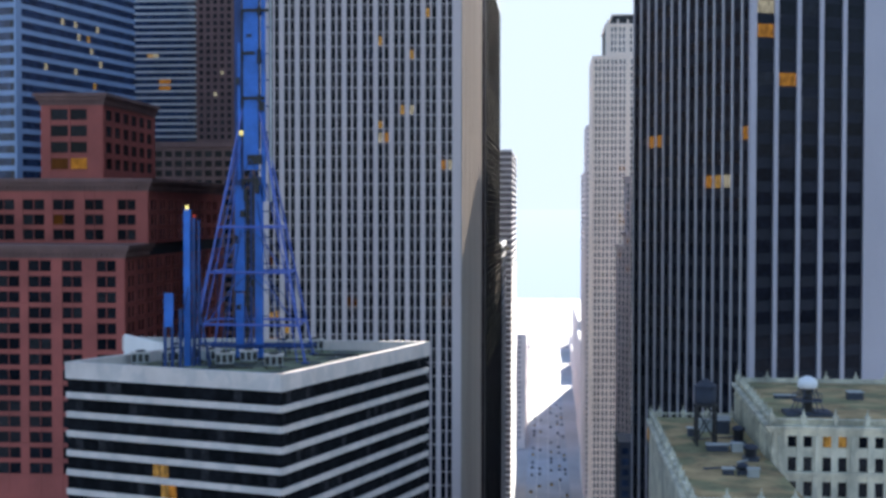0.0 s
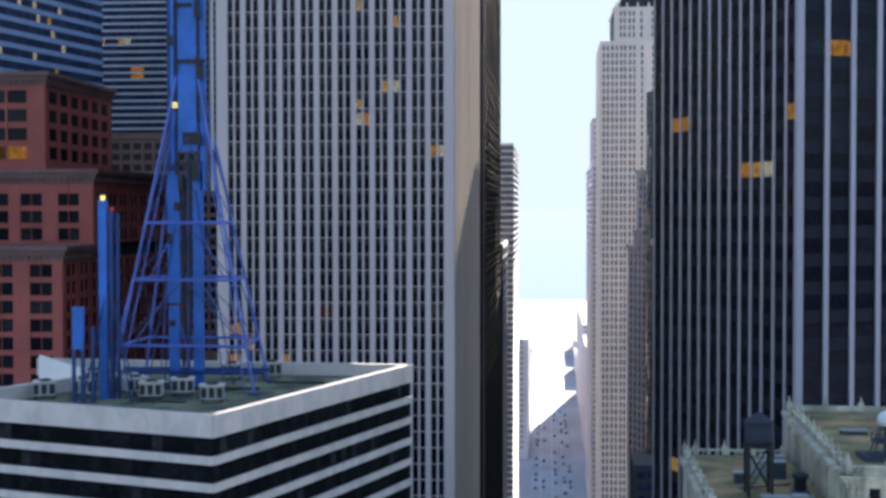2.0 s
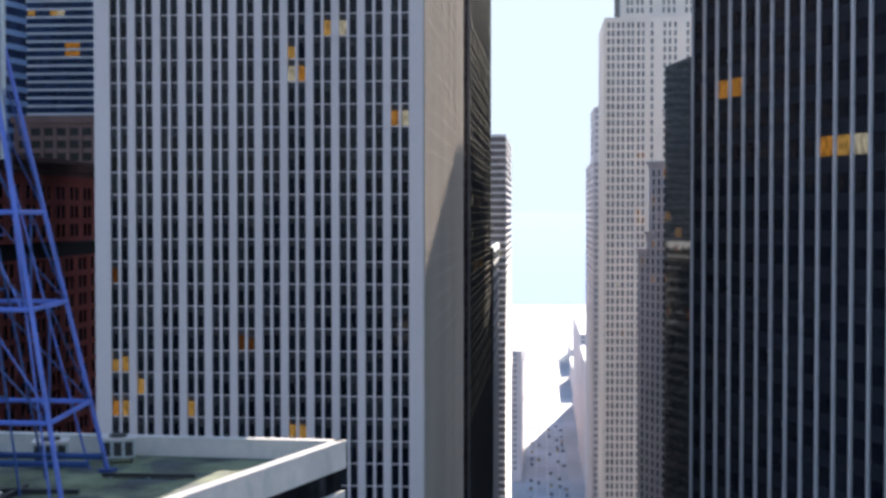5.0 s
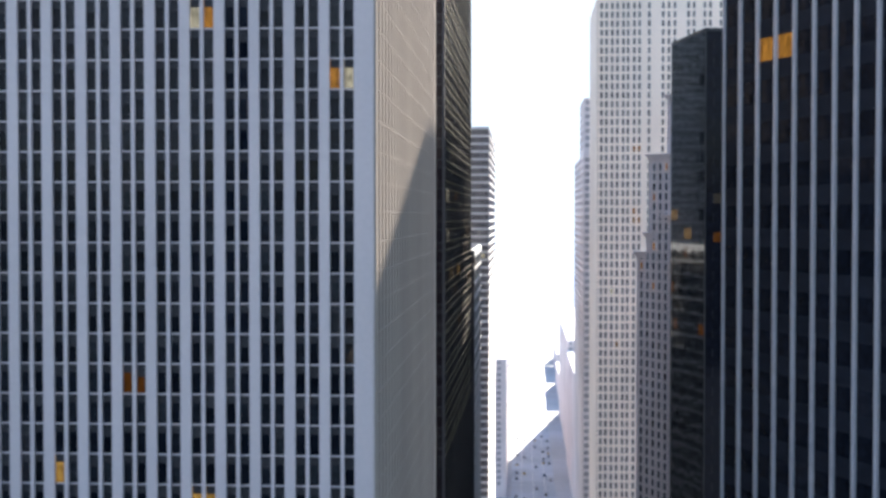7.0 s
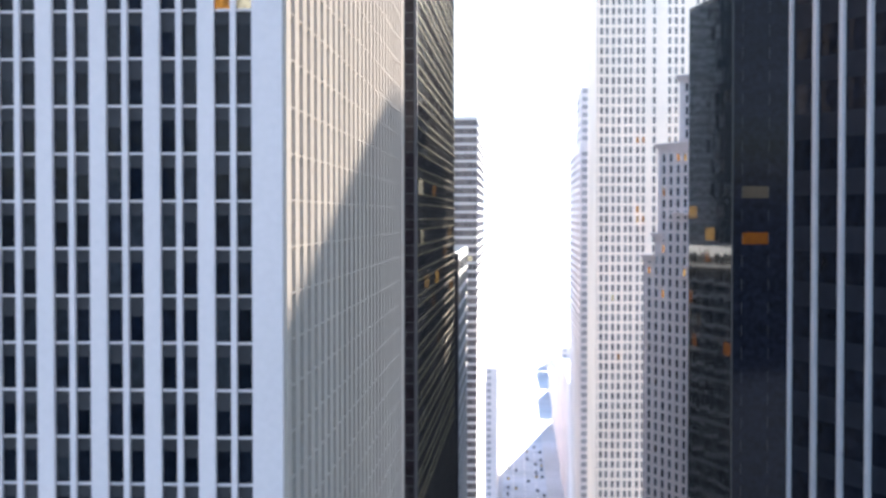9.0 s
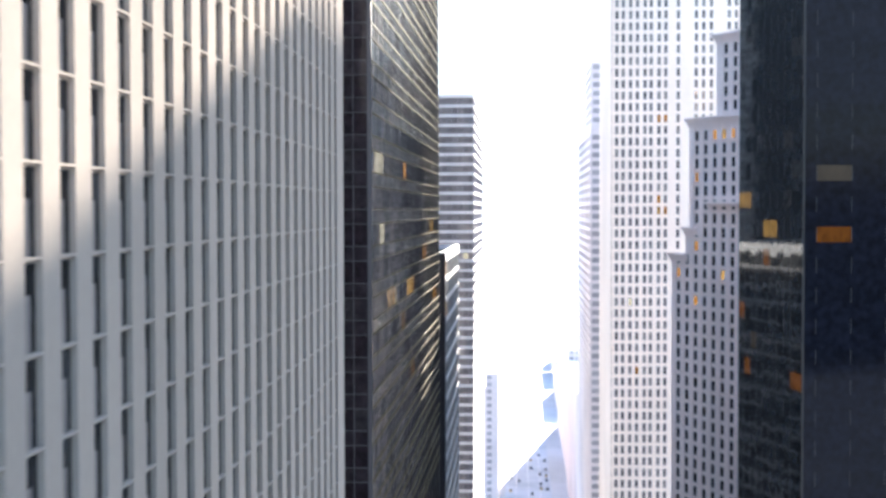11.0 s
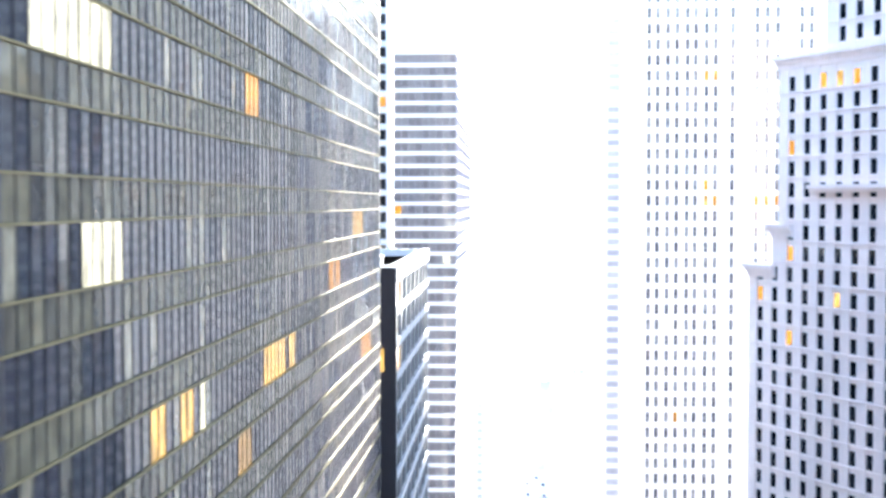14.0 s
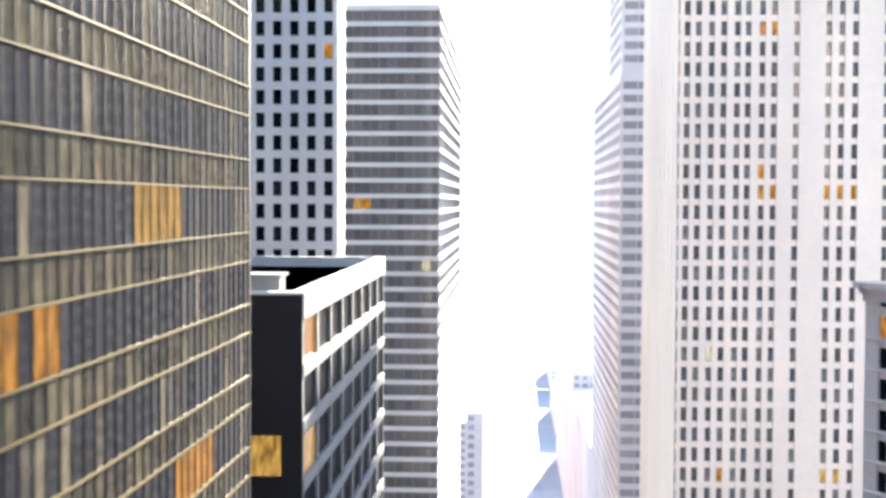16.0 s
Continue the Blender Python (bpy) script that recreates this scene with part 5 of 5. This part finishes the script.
def annex_clutter():
    """Pipes and ducts lying on the annex and classical roofs."""
    z = H(-43.5)
    for pts, r, m in ((((26.5, 222, 0.3), (33, 224, 0.3)), 0.16, M_SLATE), (((31, 244.5, 0.35), (37.5, 244.5, 0.35)), 0.22, M_GALV), (((27.5, 250, 0.3), (36, 254, 0.3)), 0.14, M_SLATE), (((33, 228, 0.3), (37.5, 233, 0.3)), 0.18, M_GALV)):
        p, q = ((x, y, z + h) for x, y, h in pts)
        own = thing("roof_pipe", *p, "metal pipe lying across the weathered annex roof", "pipe", "annex roof pipes")
        part("tube", bars([(p, q)], r, m, "tube", 8), own)
        for e in (0.1, 0.9):
            x, y = p[0] + (q[0] - p[0]) * e, p[1] + (q[1] - p[1]) * e
            part("foot", box_mesh("foot", [abox(x - 0.12, x + 0.12, y - 0.12, y + 0.12, z, z + 0.3)], M_BLACK), own)
    z = H(-36.8)
    for x, y, sx, sy, h in ((60.5, 262.0, 1.4, 1.4, 1.4), (47.0, 262.0, 2.0, 0.8, 0.6)):
        own = thing("roof_hatch", x, y, z, "low dark roof hatch with a metal lid", "roof unit", "terrace roof hatches")
        curb = part("curb", box_mesh("curb", [abox(x - sx, x + sx, y - sy, y + sy, z, z + h)], M_SLATE), own)
        part("lid", box_mesh("lid", [abox(x - sx - 0.1, x + sx + 0.1, y - sy - 0.1, y + sy + 0.1, z + h, z + h + 0.15)], M_GALV), own)


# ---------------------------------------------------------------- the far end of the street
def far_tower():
    own = thing("far_banded_tower", 48, 900, 0, "banded tower far along the street, paled for haze", "skyscraper")
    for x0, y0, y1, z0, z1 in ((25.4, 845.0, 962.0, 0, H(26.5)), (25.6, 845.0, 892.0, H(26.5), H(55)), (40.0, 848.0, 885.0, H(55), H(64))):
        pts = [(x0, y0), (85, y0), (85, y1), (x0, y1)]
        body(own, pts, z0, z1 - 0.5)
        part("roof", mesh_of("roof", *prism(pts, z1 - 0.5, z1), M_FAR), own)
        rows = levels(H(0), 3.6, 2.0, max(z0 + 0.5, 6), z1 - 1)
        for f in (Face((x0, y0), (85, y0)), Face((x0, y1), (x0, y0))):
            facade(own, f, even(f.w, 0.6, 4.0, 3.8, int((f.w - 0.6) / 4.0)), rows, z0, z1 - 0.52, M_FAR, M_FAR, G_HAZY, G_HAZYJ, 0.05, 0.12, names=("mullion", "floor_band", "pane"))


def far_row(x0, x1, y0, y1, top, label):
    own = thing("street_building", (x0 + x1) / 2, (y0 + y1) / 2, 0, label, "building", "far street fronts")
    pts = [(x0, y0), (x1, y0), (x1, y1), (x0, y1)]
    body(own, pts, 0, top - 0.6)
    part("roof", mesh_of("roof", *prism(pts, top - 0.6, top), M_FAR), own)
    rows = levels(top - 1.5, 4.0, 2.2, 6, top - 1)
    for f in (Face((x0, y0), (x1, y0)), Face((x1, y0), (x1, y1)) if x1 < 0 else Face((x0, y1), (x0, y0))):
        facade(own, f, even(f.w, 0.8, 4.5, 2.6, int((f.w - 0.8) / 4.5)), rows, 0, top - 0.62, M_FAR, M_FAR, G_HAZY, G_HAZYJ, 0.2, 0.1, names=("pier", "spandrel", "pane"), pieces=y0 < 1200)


def slate_block():
    x0, x1, y0, y1, top = 27.0, 62.0, 479.0, 504.0, H(-84)
    own = thing("slate_block", 44, 491, 0, "low slate-blue office block with a flat roof", "building")
    pts = [(x0, y0), (x1, y0), (x1, y1), (x0, y1)]
    body(own, pts, 0, top - 0.9)
    part("roof_deck", mesh_of("roof_deck", *prism([(x0 + 0.6, y0 + 0.6), (x1 - 0.6, y0 + 0.6), (x1 - 0.6, y1 - 0.6), (x0 + 0.6, y1 - 0.6)], top - 0.9, top - 0.7), M_SLATE), own)
    rows = levels(top - 2.2, 3.9, 2.4, 6, top - 1.5)
    for f in (Face((x0, y0), (x1, y0)), Face((x0, y1), (x0, y0))):
        facade(own, f, even(f.w, 0.8, 3.1, 2.5, int((f.w - 1) / 3.1)), rows, 0, top - 1.2, M_SLATE, M_SLATE, G_BLUE, G_BLUEJ, 0.2, 0.1, names=("pier", "spandrel", "pane"))
        part("parapet", box_mesh("parapet", [f.box(0, f.w, -0.55, 0.25, top - 1.2, top)], M_SLATE), own)


slate_block()
mast_block()
blue_mast()
roof_units()
red_block()
west_background()
classical_block()
east_roofs()
annex_clutter()
roof_fans()
far_tower()
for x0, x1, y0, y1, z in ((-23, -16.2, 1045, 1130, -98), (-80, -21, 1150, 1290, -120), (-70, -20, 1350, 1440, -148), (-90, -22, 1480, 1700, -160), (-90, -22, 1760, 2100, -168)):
    far_row(x0, x1, y0, y1, H(z), "masonry street front with haze put into its colour")
# east blocks: corners and heights set by the shadows wanted on the road
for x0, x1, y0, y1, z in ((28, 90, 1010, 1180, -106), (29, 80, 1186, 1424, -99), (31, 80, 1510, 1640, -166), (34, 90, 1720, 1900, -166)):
    far_row(x0, x1, y0, y1, H(z), "masonry street front with haze put into its colour")
for y, z in ((1560, -162), (1850, -168)):
    own = thing("overhead_walkway", 3, y, H(z), "thin dark walkway spanning the street with a short mast", "footbridge")
    part("deck", box_mesh("deck", [abox(-22, 28, y - 1.2, y + 1.2, H(z), H(z) + 0.8)], M_SLATE), own)
    part("mast", box_mesh("mast", [abox(-0.5, 0.5, y - 0.5, y + 0.5, H(z) + 0.8, H(z) + 10), abox(-6, 8, y - 0.3, y + 0.3, H(z) + 8, H(z) + 8.5)], M_SLATE), own)


# ---------------------------------------------------------------- traffic
def street_cars():
    """Small cars queueing in the lanes of the shaded street."""
    paints = [material(n, c, 0.3, 0.2, 0.1, 2.0, 0.3, 0.0) for n, c in (("black_car_paint", (0.02, 0.02, 0.025)), ("grey_car_paint", (0.2, 0.21, 0.23)), ("yellow_cab_paint", (0.5, 0.33, 0.04)), ("dark_blue_car_paint", (0.03, 0.05, 0.12)))]
    names = ("black", "grey", "yellow", "dark blue")
    firsts = {}
    k = 0
    for lane, x in enumerate((-9.5, -4.0, 4.5, 10.5, 14.6)):
        y = 815 + 9 * lane
        while y < 1300:
            k += 1
            c = (k * 7 + lane) % 4
            if c not in firsts:
                u = thing("car", 0, 0, 0, names[c] + " saloon car on the asphalt street", "car", "cars in the street")
                part("body", box_mesh("body", [abox(-0.92, 0.92, -2.3, 2.3, 0.35, 0.95)], paints[c]), u)
                cab = part("cabin", mesh_of("cabin", [(-0.8, -1.7, 0.95), (0.8, -1.7, 0.95), (0.8, 1.3, 0.95), (-0.8, 1.3, 0.95), (-0.62, -1.1, 1.5), (0.62, -1.1, 1.5), (0.62, 0.5, 1.5), (-0.62, 0.5, 1.5)], [(3, 2, 1, 0), (4, 5, 6, 7), (0, 1, 5, 4), (1, 2, 6, 5), (2, 3, 7, 6), (3, 0, 4, 7)], G_DARK), u, "dark glazed cabin")
                for wx in (-0.86, 0.86):
                    for wy in (-1.4, 1.4):
                        part("wheel", bars([((wx - 0.1, wy, 0.34), (wx + 0.1, wy, 0.34))], 0.34, M_BLACK, "wheel", 8), u)
                firsts[c] = u
                u.matrix_basis = pose(x, y, 0.03)
            else:
                copy_thing(firsts[c], pose(x, y, 0.03))
            y += 14 + 75 * random.random() ** 2


street_cars()
